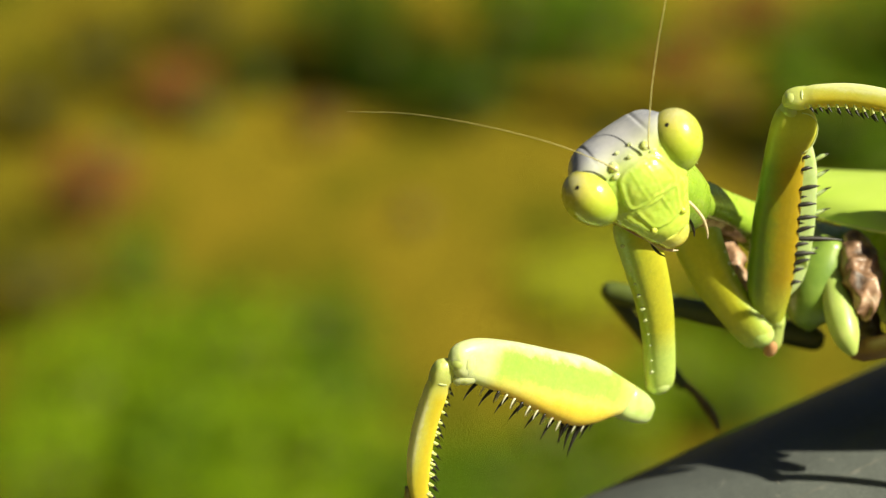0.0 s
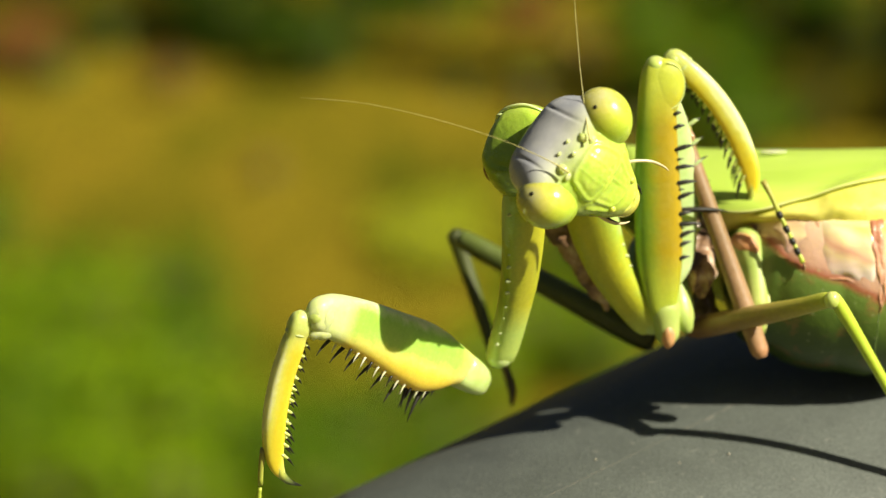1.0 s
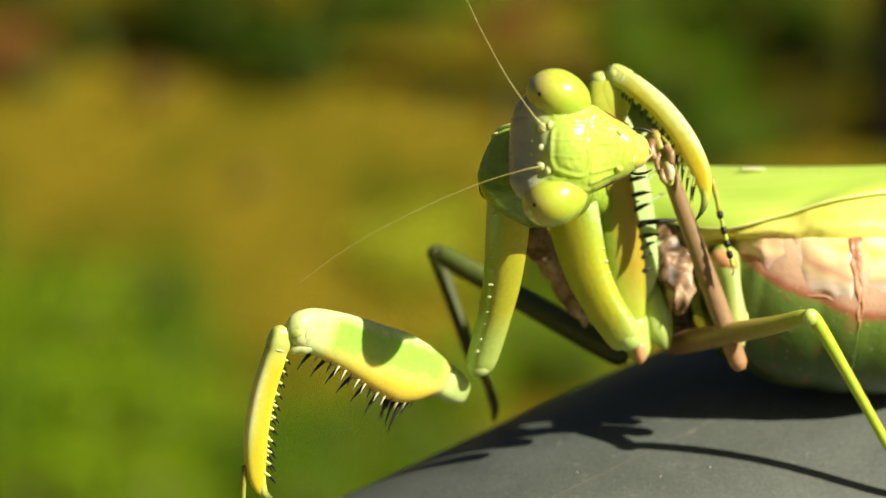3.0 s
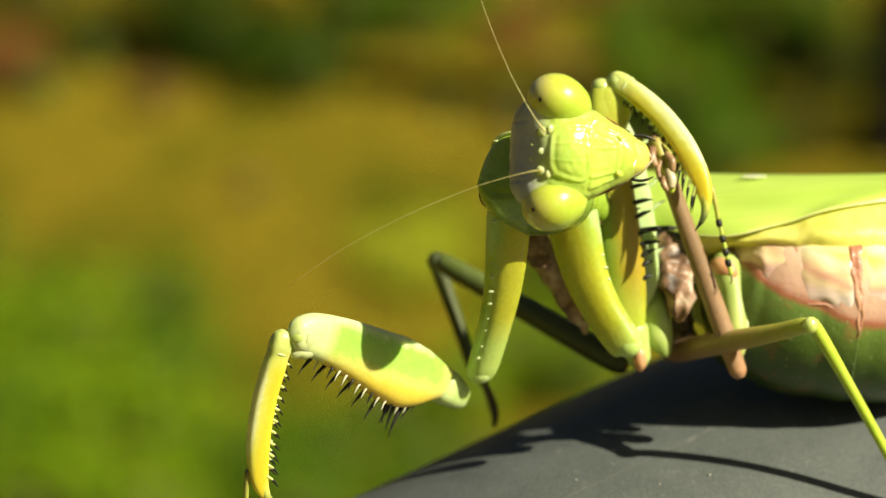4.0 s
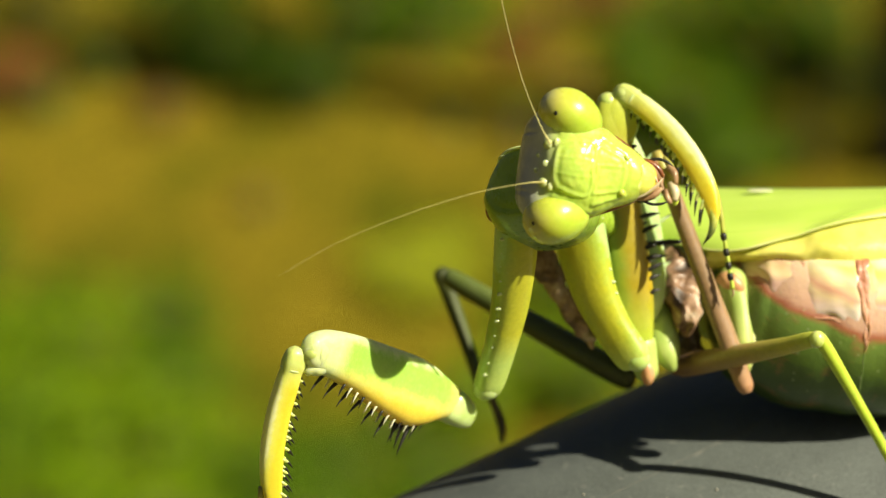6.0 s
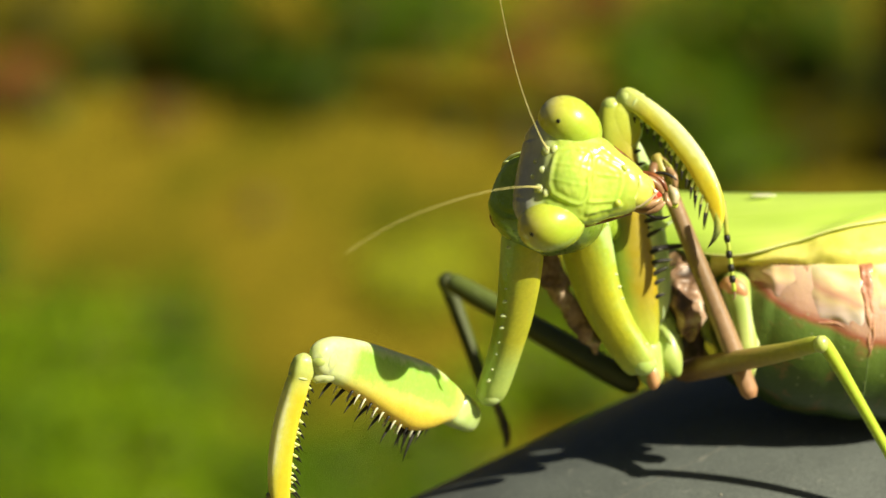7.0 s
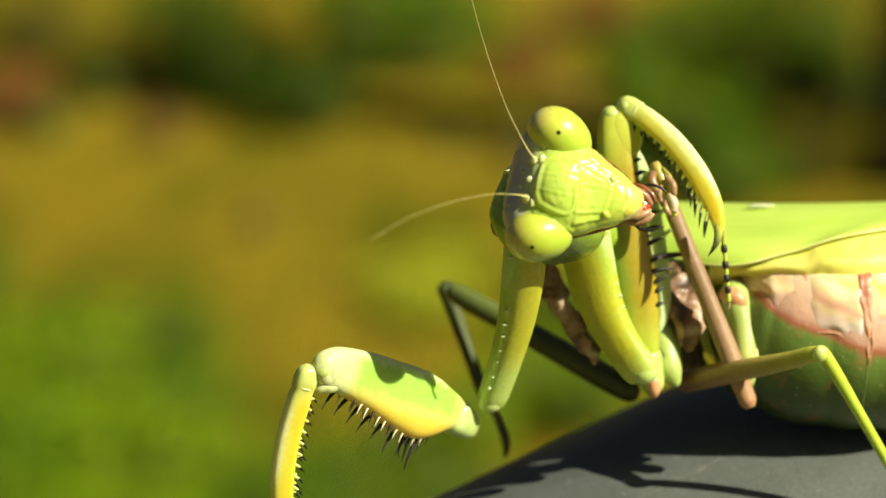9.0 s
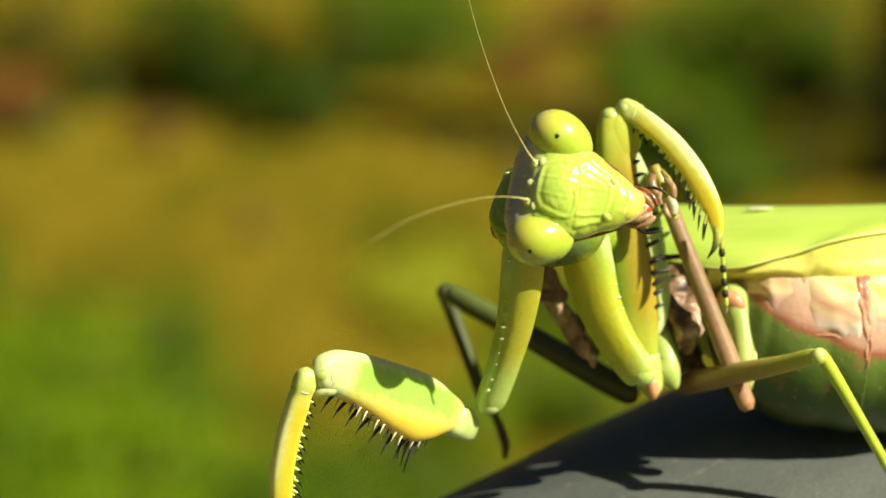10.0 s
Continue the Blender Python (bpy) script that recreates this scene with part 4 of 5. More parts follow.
def wing():
    """One folded forewing: a thin arched sheet between the back ridge and the side edge."""
    ridge = spline([(-9.0, 9.3, 15.2), (-0.95, 6.1, 15.75), (8.8, 5.1, 16.1), (21.4, 9.1, 15.7), (29.6, 13.0, 14.5)], 8)
    edge = spline(WING_EDGE, 8)
    bm = bmesh.new()
    grid = []
    for lift in (0.0, -0.12):
        rows = []
        for p, q in zip(ridge, edge):
            row = []
            for k in range(13):
                v = k / 12
                c = p * (1 - v) + q * v
                arch = 4 * v * (1 - v)
                row.append(bm.verts.new((c[0], c[1] - 0.9 * arch * v, c[2] + 0.75 * arch + lift)))
            rows.append(row)
        grid.append(rows)
    a, b = grid
    n = len(a)
    for g in grid:
        for i in range(n - 1):
            for k in range(12):
                bm.faces.new((g[i][k], g[i][k + 1], g[i + 1][k + 1], g[i + 1][k]))
    for i in range(n - 1):
        for k in (0, 12):
            bm.faces.new((a[i][k], a[i + 1][k], b[i + 1][k], b[i][k]))
    for i in (0, n - 1):
        for k in range(12):
            bm.faces.new((a[i][k], a[i][k + 1], b[i][k + 1], b[i][k]))
    w = part("wing", bm, m_wing, mantis, "bright lime green folded forewing with a pale margin")
    part("wing_margin", tube([tuple(e) for e in edge[1::2]], [0.06] * len(edge[1::2]), 2, 8), m_wing_edge, w, "pale yellow wing margin")
    part("wing_spot", loft([(-0.1, 3.2, 16.28, 0.1, 0.05), (0.7, 3.25, 16.30, 0.3, 0.07), (1.5, 3.2, 16.30, 0.1, 0.05)], 4, 10), m_pale, w, "small cream wing spot")
    for j, v in enumerate((0.55, 0.8)):
        pts = []
        for p, q in list(zip(ridge, edge))[2::5]:
            c = p * (1 - v) + q * v
            arch = 4 * v * (1 - v)
            pts.append((c[0], c[1] - 0.9 * arch * v, c[2] + 0.75 * arch - 0.03))
        part("vein", tube(pts, [0.03] * len(pts), 4, 6), m_wing_vein, w)
    return w


hind_body = [abdomen, wing()]
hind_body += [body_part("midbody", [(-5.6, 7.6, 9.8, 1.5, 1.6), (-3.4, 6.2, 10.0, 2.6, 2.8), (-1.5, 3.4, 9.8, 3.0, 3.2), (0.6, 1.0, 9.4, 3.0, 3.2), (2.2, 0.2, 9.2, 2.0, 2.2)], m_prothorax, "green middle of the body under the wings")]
hind_body += [part("breast", crumpled(loft([(-4.9, -0.6, 13.2, 0.7, 0.7), (-4.6, -1.8, 12.2, 1.1, 1.05), (-4.35, -3.0, 11.0, 1.1, 1.05), (-4.1, -3.8, 9.9, 0.7, 0.7), (-3.9, -4.2, 9.1, 0.2, 0.2)], 8, 40, 2.5), 0.45, 1.3), m_mottle, mantis, "crumpled, mottled brown and cream breast")]
hind_body += [part("breast_fold", crumpled(loft([(-4.04, -0.4, 8.96, 0.4, 0.4), (-3.84, -1.2, 8.26, 0.8, 0.8), (-3.54, -2.1, 7.26, 0.6, 0.6), (-3.34, -2.4, 6.76, 0.1, 0.1)], 6, 30), 0.35, 1.5), m_brown_skin, mantis, "dark olive-brown skin between the leg roots")]
hind_body += [body_part("leg_root", [(-6.3, -1.0, 12.6, 0.4, 0.4), (-6.1, -2.0, 11.2, 0.7, 0.7), (-5.75, -3.5, 9.5, 0.95, 0.95), (-5.35, -4.6, 8.1, 0.8, 0.8), (-5.0, -5.0, 7.3, 0.35, 0.35), (-4.9, -5.1, 7.1, 0.1, 0.1)], m_coxa_root, "green root of the middle leg")]
hind_body += [body_part("thorax_side", [(-6.0, -1.0, 13.2, 0.8, 0.8), (-6.7, -1.2, 11.4, 1.6, 1.6), (-7.2, -1.4, 9.6, 1.8, 1.7), (-7.4, -1.6, 8.4, 1.3, 1.2), (-7.4, -1.7, 7.6, 0.2, 0.2)], m_thorax, "dark green side of the thorax")]
root = body_part("leg_root", [(-1.6, -2.6, 12.9, 0.5, 0.5), (-1.4, -3.1, 12.3, 0.9, 0.85), (-1.0, -4.0, 10.7, 0.75, 0.75), (-0.75, -5.1, 8.6, 0.66, 0.66), (-0.75, -5.4, 7.2, 0.4, 0.4)], m_coxa_root, "pale yellow-green root of the hind leg")
hind_body += [root]
part("root_edge", tube([(-0.45, -3.7, 11.8), (-0.35, -4.3, 10.6), (-0.2, -5.3, 8.8), (-0.4, -5.6, 7.4)], [0.06, 0.12, 0.12, 0.05], 4, 8), m_wing_edge, root, "pale yellow edge")
part("root_cap", loft([(-2.2, -3.0, 12.3, 0.3, 0.3), (-1.7, -3.5, 12.4, 0.6, 0.6), (-1.2, -3.8, 11.9, 0.45, 0.6), (-0.9, -4.0, 11.2, 0.1, 0.1)], 4, 14), m_pink, root, "pink-brown cap of the leg root")

hind_body += [part("far_coxa", crumpled(loft([(-13.5, -2.5, 14.5, 0.4, 0.4), (-13.1, -2.7, 13.9, 0.9, 0.8), (-12.4, -2.7, 12.5, 0.8, 0.8), (-11.8, -2.7, 11.4, 0.6, 0.6), (-11.0, -2.5, 10.0, 0.62, 0.62), (-10.0, -2.2, 8.4, 0.5, 0.5), (-9.6, -2.1, 7.7, 0.1, 0.1)], 8, 32), 0.35, 1.4), m_mottle, mantis, "mottled brown and cream root of the far leg")]

# near middle leg, standing on the rail
leg_femur = body_part("leg_femur", [(-4.9, -3.2, 6.55, 0.3, 0.3), (-4.1, -3.6, 7.0, 0.66, 0.7), (-1.6, -6.5, 8.5, 0.62, 0.68), (1.2, -9.0, 9.93, 0.5, 0.54), (2.53, -10.15, 10.68, 0.44, 0.5), (2.98, -10.6, 10.86, 0.3, 0.4)], m_midleg, "slender olive-brown femur", sides=14)
part("knee", ball((2.94, -10.6, 10.86), (0.46, 0.46, 0.52), 14, 10), m_joint, leg_femur)
leg_tibia = body_part("leg_tibia", [(2.74, -10.6, 11.06, 0.3, 0.3), (3.34, -10.4, 10.56, 0.4, 0.42), (5.7, -9.8, 6.6, 0.33, 0.33), (8.4, -9.2, 1.9, 0.3, 0.3), (10.0, -8.4, -0.9, 0.27, 0.27)], m_shin, "bright lime green slender tibia", sides=12)
part("tarsus", tube([(9.95, -8.4, -0.8), (10.6, -8.5, -1.3), (12.2, -8.9, -1.55), (13.8, -9.2, -1.6)], [0.22, 0.2, 0.16, 0.1], 4, 8), m_leg, leg_tibia)

hind_body += [leg_femur, leg_tibia]

# far leg, its shade painted into the cuticle colour
far_femur = part("leg_femur", loft([(-0.3, 0, 0, 0.3, 0.4), (0.5, 0, 0, 0.7, 0.8), (4.0, 0, 0, 0.72, 0.82), (9.0, 0, 0, 0.68, 0.76), (13.6, 0, 0, 0.6, 0.66), (14.1, 0, 0, 0.15, 0.2)], 4, 14), m_legshade, mantis, "green femur, darkened in its colour for shade")
far_tibia = part("leg_tibia", loft([(-0.4, 0, 0.05, 0.2, 0.25), (0.0, 0, 0, 0.55, 0.58), (1.0, 0, 0, 0.5, 0.54), (4.5, 0, 0, 0.44, 0.46), (7.6, 0, 0, 0.38, 0.4), (8.0, 0, 0, 0.1, 0.1)], 4, 12), m_legshade, mantis, "green tibia, darkened in its colour for shade")
part("tarsus", tube([(7.4, 0, 0), (8.8, 0.1, -0.35), (10.6, 0.1, -0.35), (11.6, 0.1, 0.0)], [0.3, 0.26, 0.3, 0.12], 4, 8), m_brown_foot, far_tibia)

# the brown leg that it holds to its mouth
mid_femur = part("leg_femur", loft([(-0.4, 0, 0, 0.3, 0.3), (0.0, 0, 0, 0.52, 0.54), (0.6, 0, 0, 0.54, 0.58), (2.5, 0, 0, 0.62, 0.64), (8.0, 0, 0, 0.52, 0.56), (13.7, 0, 0, 0.46, 0.5), (14.7, 0, 0, 0.52, 0.58), (15.2, 0, 0, 0.2, 0.25)], 4, 14), m_brown, mantis, "brown femur of the leg held to the mouth")
mid_tibia = part("leg_tibia", loft([(-0.3, 0, 0, 0.25, 0.3), (0.2, 0, 0, 0.32, 0.34), (1.4, 0.05, 0.05, 0.26, 0.27), (2.8, 0, 0.0, 0.24, 0.24), (3.2, 0, -0.1, 0.1, 0.1)], 4, 12), m_midleg, mantis, "short brown end of the held leg")
for pts, r, m in (([(0.2, -0.2, 0.3), (0.9, -0.3, 0.55), (1.4, -0.3, 0.45)], 0.11, m_leg), ([(1.2, -0.3, -0.1), (1.7, -0.3, -0.45), (2.4, -0.2, -0.5)], 0.17, m_foot), ([(0.3, -0.35, -0.3), (0.8, -0.5, -0.55), (1.5, -0.45, -0.5)], 0.3, m_foot), ([(0.9, -0.4, 0.35), (1.5, -0.5, 0.5), (2.1, -0.4, 0.35)], 0.24, m_foot), ([(1.9, -0.3, 0.1), (2.5, -0.35, 0.15), (3.0, -0.25, -0.05)], 0.3, m_palp), ([(2.2, -0.35, -0.3), (2.7, -0.4, -0.4), (3.1, -0.3, -0.3)], 0.2, m_foot)):
    part("foot_joint", tube(pts, [r * 0.8, r, r * 0.7], 4, 10), m, mid_tibia, "thin curled joint of the held foot")

# ---- surroundings ----
def ground():
    bm = bmesh.new()
    bmesh.ops.create_grid(bm, x_segments=60, y_segments=60, size=150)
    for v in bm.verts:
        v.co.z = 0.0 if v.co.length < 12 else 0.4 * noise.noise(v.co * 0.05)
    ob = part("ground", bm, m_ground, None, "", 1.0)
    tagged(ob, "dry brown and olive lawn, far below and out of focus", "ground", kind="structure")


ground()
rail()


def leafy(name, x, y, size, material, label, count, seed, flat=1.0, leaf=0.17):
    """A low plant: a few stems and a crown of many small folded leaves."""
    rnd = random.Random(seed)
    base = new(name)
    base.location = (x, y, 0)
    tagged(base, label, "plant", group="weeds on the lawn")
    verts, faces = [], []
    for _ in range(count):
        d = Vector((rnd.gauss(0, 1), rnd.gauss(0, 1), rnd.gauss(0, 1)))
        d.normalize()
        c = Vector((0, 0, size)) + Vector((d.x, d.y, d.z * 0.95)) * size * rnd.uniform(0.35, 1.12) ** 0.7 * (1 + 0.35 * noise.noise(d * 1.7 + Vector((seed, 0, 0))))
        c.z = max(c.z * flat, 0.006)
        ln, wd = size * leaf * rnd.uniform(0.7, 1.3), size * leaf * 0.42 * rnd.uniform(0.7, 1.2)
        m = Matrix.Translation(c) @ Euler((rnd.uniform(-1, 1), rnd.uniform(-0.9, 0.5), rnd.uniform(0, 6.3))).to_matrix().to_4x4()
        k = len(verts)
        for p in ((0, 0, 0), (ln * 0.4, wd, wd * 0.4), (ln, 0, -ln * 0.1), (ln * 0.4, -wd, wd * 0.4), (ln * 0.45, 0, 0)):
            verts.append(m @ Vector(p))
        faces += [(k, k + 4, k + 1), (k + 1, k + 4, k + 2), (k, k + 3, k + 4), (k + 3, k + 2, k + 4)]
    me = bpy.data.meshes.new("crown")
    me.from_pydata(verts, [], faces)
    me.materials.append(material)
    crown = new("crown", me)
    crown.parent = base
    for i in range(4):
        a = i * 1.7 + seed
        part("stem", tube([(0, 0, -0.01), (0.2 * size * math.cos(a), 0.2 * size * math.sin(a), size * 0.6 * flat), (0.5 * size * math.cos(a), 0.5 * size * math.sin(a), size * 1.2 * flat)], [0.05 * size, 0.035 * size, 0.015 * size], 3, 6), m_stem, base, "", 1.0)
    return base


KINDS = {"k": ("low_shrub", m_leaf_dark, "dark green leafy shrub, blurred, on the lawn"),
         "d": ("weed", m_leaf_olive, "olive leafy weed, blurred, on the lawn"),
         "g": ("weed", m_leaf, "mid-green leafy weed, blurred, on the lawn"),
         "b": ("weed", m_leaf_bright, "bright yellow-green leafy weed, blurred, on the lawn"),
         "y": ("weed", m_leaf_yellow, "pale yellow-green leafy weed, blurred, on the lawn"),
         "r": ("dry_plant", m_leaf_red, "withered red-brown plant, blurred, on the lawn")}
PLANTS = [
    ("k", -0.32, 4.54, 0.104), ("k", -0.20, 4.38, 0.075), ("g", -0.13, 4.76, 0.118), ("k", -0.42, 4.88, 0.093), ("g", -0.02, 4.84, 0.110),
    ("b", -0.39, 2.97, 0.090), ("b", -0.30, 2.68, 0.088), ("g", -0.40, 2.66, 0.082), ("g", -0.27, 2.92, 0.065), ("k", -0.43, 3.15, 0.070)]
PLANTS += [
    ("g", -0.10, 2.70, 0.055), ("g", -0.05, 2.88, 0.041), ("y", -0.01, 3.40, 0.062), ("y", -0.05, 3.50, 0.060), ("y", 0.0, 3.60, 0.055), ("g", 0.35, 4.11, 0.103), ("g", 0.46, 4.33, 0.125),
    ("g", 0.43, 4.84, 0.101), ("r", 0.12, 4.70, 0.049), ("r", -0.63, 4.41, 0.060), ("r", -0.41, 4.29, 0.041), ("r", 0.26, 5.12, 0.053)]
PLANTS += [("b", -0.54, 2.86, 0.087), ("d", -0.64, 3.29, 0.086), ("r", -0.67, 3.82, 0.067), ("k", 0.57, 4.32, 0.100)]
PLANTS += [
("b", -0.35, 2.77, 0.068), ("b", -0.24, 2.72, 0.061), ("g", -0.18, 2.64, 0.059), ("b", -0.42, 2.89, 0.064), ("g", -0.30, 3.17, 0.062), ("g", -0.14, 2.70, 0.049), ("g", -0.01, 2.70, 0.049), ("g", 0.05, 2.68, 0.044), ("b", -0.35, 2.50, 0.078), ("b", -0.25, 2.48, 0.072), ("g", -0.12, 2.51, 0.062), ("g", -0.01, 2.52, 0.057), ("b", -0.51, 3.06, 0.074), ("b", -0.52, 2.62, 0.081), ("g", -0.56, 3.44, 0.055), ("g", 0.39, 3.91, 0.068), ("g", 0.29, 4.61, 0.062)]
PLANTS += [("d", -0.66, 4.83, 0.092), ("d", -0.51, 4.65, 0.071), ("d", -0.77, 4.58, 0.097), ("d", -0.82, 4.24, 0.083), ("k", 0.57, 4.75, 0.109), ("d", 0.49, 4.03, 0.070)]
PLANTS += [("b", 0.08, 3.05, 0.061), ("g", 0.15, 2.97, 0.054), ("b", 0.03, 2.92, 0.053), ("g", 0.13, 3.35, 0.053), ("g", 0.19, 3.26, 0.052)]
rnd = random.Random(21)
for i in range(34):
    u = (i + rnd.random()) / 34
    PLANTS.append(("grdgdr"[rnd.randrange(6)], round(rnd.uniform(-0.78, 0.5), 3), round(3.75 + 1.45 * u ** 0.6, 3), round(rnd.uniform(0.022, 0.030 + 0.024 * u), 3)))
for i, (kind, x, y, size) in enumerate(PLANTS):
    nm, m, lab = KINDS[kind]
    leafy(nm, x, y, size, m, lab, 620 if size > 0.045 else 260, i + 1, 0.3 if kind == "y" else 0.8)


def post():
    base = new("wooden_post")
    base.location = (0.69, 4.1, 0)
    tagged(base, "dark weathered wooden post, blurred, behind the weeds", "post")
    part("shaft", loft([(0, 0, -0.05, 0.1, 0.1), (0.005, 0, 0.3, 0.098, 0.097), (0.0, 0.005, 0.8, 0.095, 0.096), (0.004, 0, 1.15, 0.092, 0.093)], 4, 20, 4.0), m_bark, base, "", 1.0)
    part("cap", loft([(0.004, 0, 1.15, 0.11, 0.11), (0.004, 0, 1.17, 0.11, 0.11), (0.004, 0, 1.2, 0.05, 0.05)], 3, 20, 4.0), m_bark, base, "", 1.0)


post()


def specks():
    """Dust specks lying on the rail."""
    rnd = random.Random(3)
    ax = Vector((1.0, 0.70, 0.25)).normalized()
    side = ax.cross(Vector((0, 0, 1))).normalized()
    up = side.cross(ax)
    bm = bmesh.new()
    for i in range(70):
        s, w = rnd.uniform(-0.04, 0.035), radians(rnd.uniform(5, 115))
        p = Vector(RAIL_C) + ax * s + (side * math.cos(w) + up * math.sin(w)) * 0.02502
        r = 0.00004 * rnd.uniform(0.5, 2.0) * (2.4 if i % 29 == 0 else 1)
        made = bmesh.ops.create_icosphere(bm, subdivisions=1, radius=r)
        bmesh.ops.translate(bm, verts=made["verts"], vec=p)
    ob = part("dust_specks", bm, m_dust, None, "", 1.0)
    tagged(ob, "pale dust specks lying on the grey rail", "dust", kind="stuff")


specks()


def motions():
    for ob in hind_body:
        x, y, z = ob.location
        walk(ob, [(t, pose(x + e, y, z + d)) for t, e, d in ((0, 0.0012, 0.0021), (0.3, 0.0013, 0.0014), (0.5, 0.0009, 0.0011), (0.7, 0.0004, 0.0006), (1, 0.0002, 0.0002), (1.5, 0, 0), (10, 0, 0))])
    walk(coxa_a, [
        (0, pose(-0.01731, -0.01206, 0.01921, -137.3, 64.1, 69.6)),
        (0.3, pose(-0.01579, -0.01237, 0.01805, -118.7, 64.2, 85.8)),
        (0.5, pose(-0.01551, -0.01233, 0.01820, -115.6, 66.4, 89.3)),
        (0.7, pose(-0.01546, -0.01237, 0.01803, -109.4, 67.4, 95.2)),
        (1, pose(-0.01501, -0.01237, 0.01804, -100.3, 66.1, 103.7)),
        (1.5, pose(-0.01477, -0.01221, 0.01864, -91.4, 70.3, 112.2)),
        (2, pose(-0.01474, -0.01215, 0.01885, -90.6, 70.9, 112.7)),
        (2.5, pose(-0.01480, -0.01217, 0.01878, -92.7, 69.5, 111.0)),
        (5, pose(-0.01488, -0.01219, 0.01871, -95.7, 69.5, 108.3)),
        (7.5, pose(-0.01449, -0.01227, 0.01840, -91.5, 66.9, 112.0)),
        (10, pose(-0.01434, -0.01224, 0.01850, -91.3, 66.0, 112.1))])
    walk(femur_a, [
        (0, pose(-0.01625, -0.00746, 0.00671, -0.1, -20.0, -138.2)),
        (0.3, pose(-0.01638, -0.00778, 0.00558, -0.6, -22.2, -135.7)),
        (0.5, pose(-0.01647, -0.00781, 0.00547, -0.7, -24.2, -137.1)),
        (0.7, pose(-0.01689, -0.00786, 0.00529, -1.3, -26.2, -134.2)),
        (1, pose(-0.01735, -0.00781, 0.00546, -1.4, -25.8, -133.1)),
        (1.5, pose(-0.01744, -0.00668, 0.00503, -1.6, -25.6, -131.4)),
        (2, pose(-0.01747, -0.00667, 0.00508, -1.3, -25.5, -133.2)),
        (2.5, pose(-0.01748, -0.00664, 0.00518, -1.3, -24.8, -132.8)),
        (4, pose(-0.01747, -0.00659, 0.00537, -1.4, -24.5, -132.1)),
        (5, pose(-0.01750, -0.00668, 0.00504, -1.6, -25.9, -131.6)),
        (7.5, pose(-0.01752, -0.00660, 0.00534, -1.9, -24.9, -128.0)),
        (10, pose(-0.01750, -0.00656, 0.00551, -2.0, -24.6, -127.1))])
    walk(tibia_a, [
        (0, pose(-0.02771, -0.01696, 0.01162, -62.6, 73.5, 137.7)),
        (0.3, pose(-0.02719, -0.01762, 0.01113, -32.4, 75.1, 169.2)),
        (0.5, pose(-0.02738, -0.01722, 0.01153, -41.4, 76.0, 159.9)),
        (0.7, pose(-0.02710, -0.01767, 0.01180, -13.5, 77.2, -171.6)),
        (1, pose(-0.02752, -0.01785, 0.01195, -34.3, 76.6, 167.2)),
        (1.5, pose(-0.02735, -0.01705, 0.01145, -32.3, 77.6, 169.2)),
        (2, pose(-0.02765, -0.01674, 0.01151, -24.0, 77.9, 177.7)),
        (2.5, pose(-0.02767, -0.01683, 0.01141, -18.5, 78.0, -176.7)),
        (4, pose(-0.02758, -0.01692, 0.01157, -22.4, 78.9, 179.4)),
        (5, pose(-0.02745, -0.01699, 0.01156, -22.5, 79.1, 179.3)),
        (7.5, pose(-0.02684, -0.01763, 0.01168, -29.9, 78.4, 171.7)),
        (10, pose(-0.02668, -0.01776, 0.01175, -36.5, 77.7, 164.9))])
    walk(coxa_b, [
        (0, pose(-0.01393, -0.00542, 0.01891, 21.4, 61.3, 1.9)),
        (0.3, pose(-0.01235, -0.00576, 0.01805, 35.7, 64.7, 18.2)),
        (0.5, pose(-0.01239, -0.00596, 0.01791, 38.7, 62.0, 21.8)),
        (0.7, pose(-0.01166, -0.00623, 0.01727, 44.0, 61.2, 28.0)),
        (1, pose(-0.01103, -0.00652, 0.01648, 37.5, 62.8, 20.2)),
        (1.5, pose(-0.01061, -0.00657, 0.01650, 32.0, 65.6, 13.6)),
        (2.5, pose(-0.01091, -0.00633, 0.01734, 3.7, 67.3, -17.2)),
        (5, pose(-0.01103, -0.00632, 0.01745, 1.9, 66.8, -19.2)),
        (7.5, pose(-0.01080, -0.00631, 0.01743, 8.3, 67.1, -12.3)),
        (10, pose(-0.01070, -0.00627, 0.01762, 6.2, 67.3, -14.5))])
    walk(femur_b, [
        (0, pose(-0.00872, -0.00405, 0.00993, 90.7, -71.0, -81.7)),
        (0.3, pose(-0.00762, -0.00442, 0.00949, 56.8, -52.4, -40.7)),
        (0.5, pose(-0.00704, -0.00467, 0.00945, 58.9, -54.4, -44.5)),
        (0.7, pose(-0.00684, -0.00504, 0.00877, 37.3, -77.6, -29.7)),
        (1, pose(-0.00611, -0.00548, 0.00769, -117.1, -85.8, 124.1)),
        (1.5, pose(-0.00633, -0.00567, 0.00749, -120.7, -73.9, 128.9)),
        (2.5, pose(-0.00677, -0.00560, 0.00752, -115.6, -75.5, 123.6)),
        (5, pose(-0.00677, -0.00553, 0.00754, -117.4, -76.5, 125.3)),
        (7.5, pose(-0.00657, -0.00544, 0.00762, -120.6, -76.8, 128.7)),
        (10, pose(-0.00653, -0.00540, 0.00775, -120.3, -77.2, 128.4))])
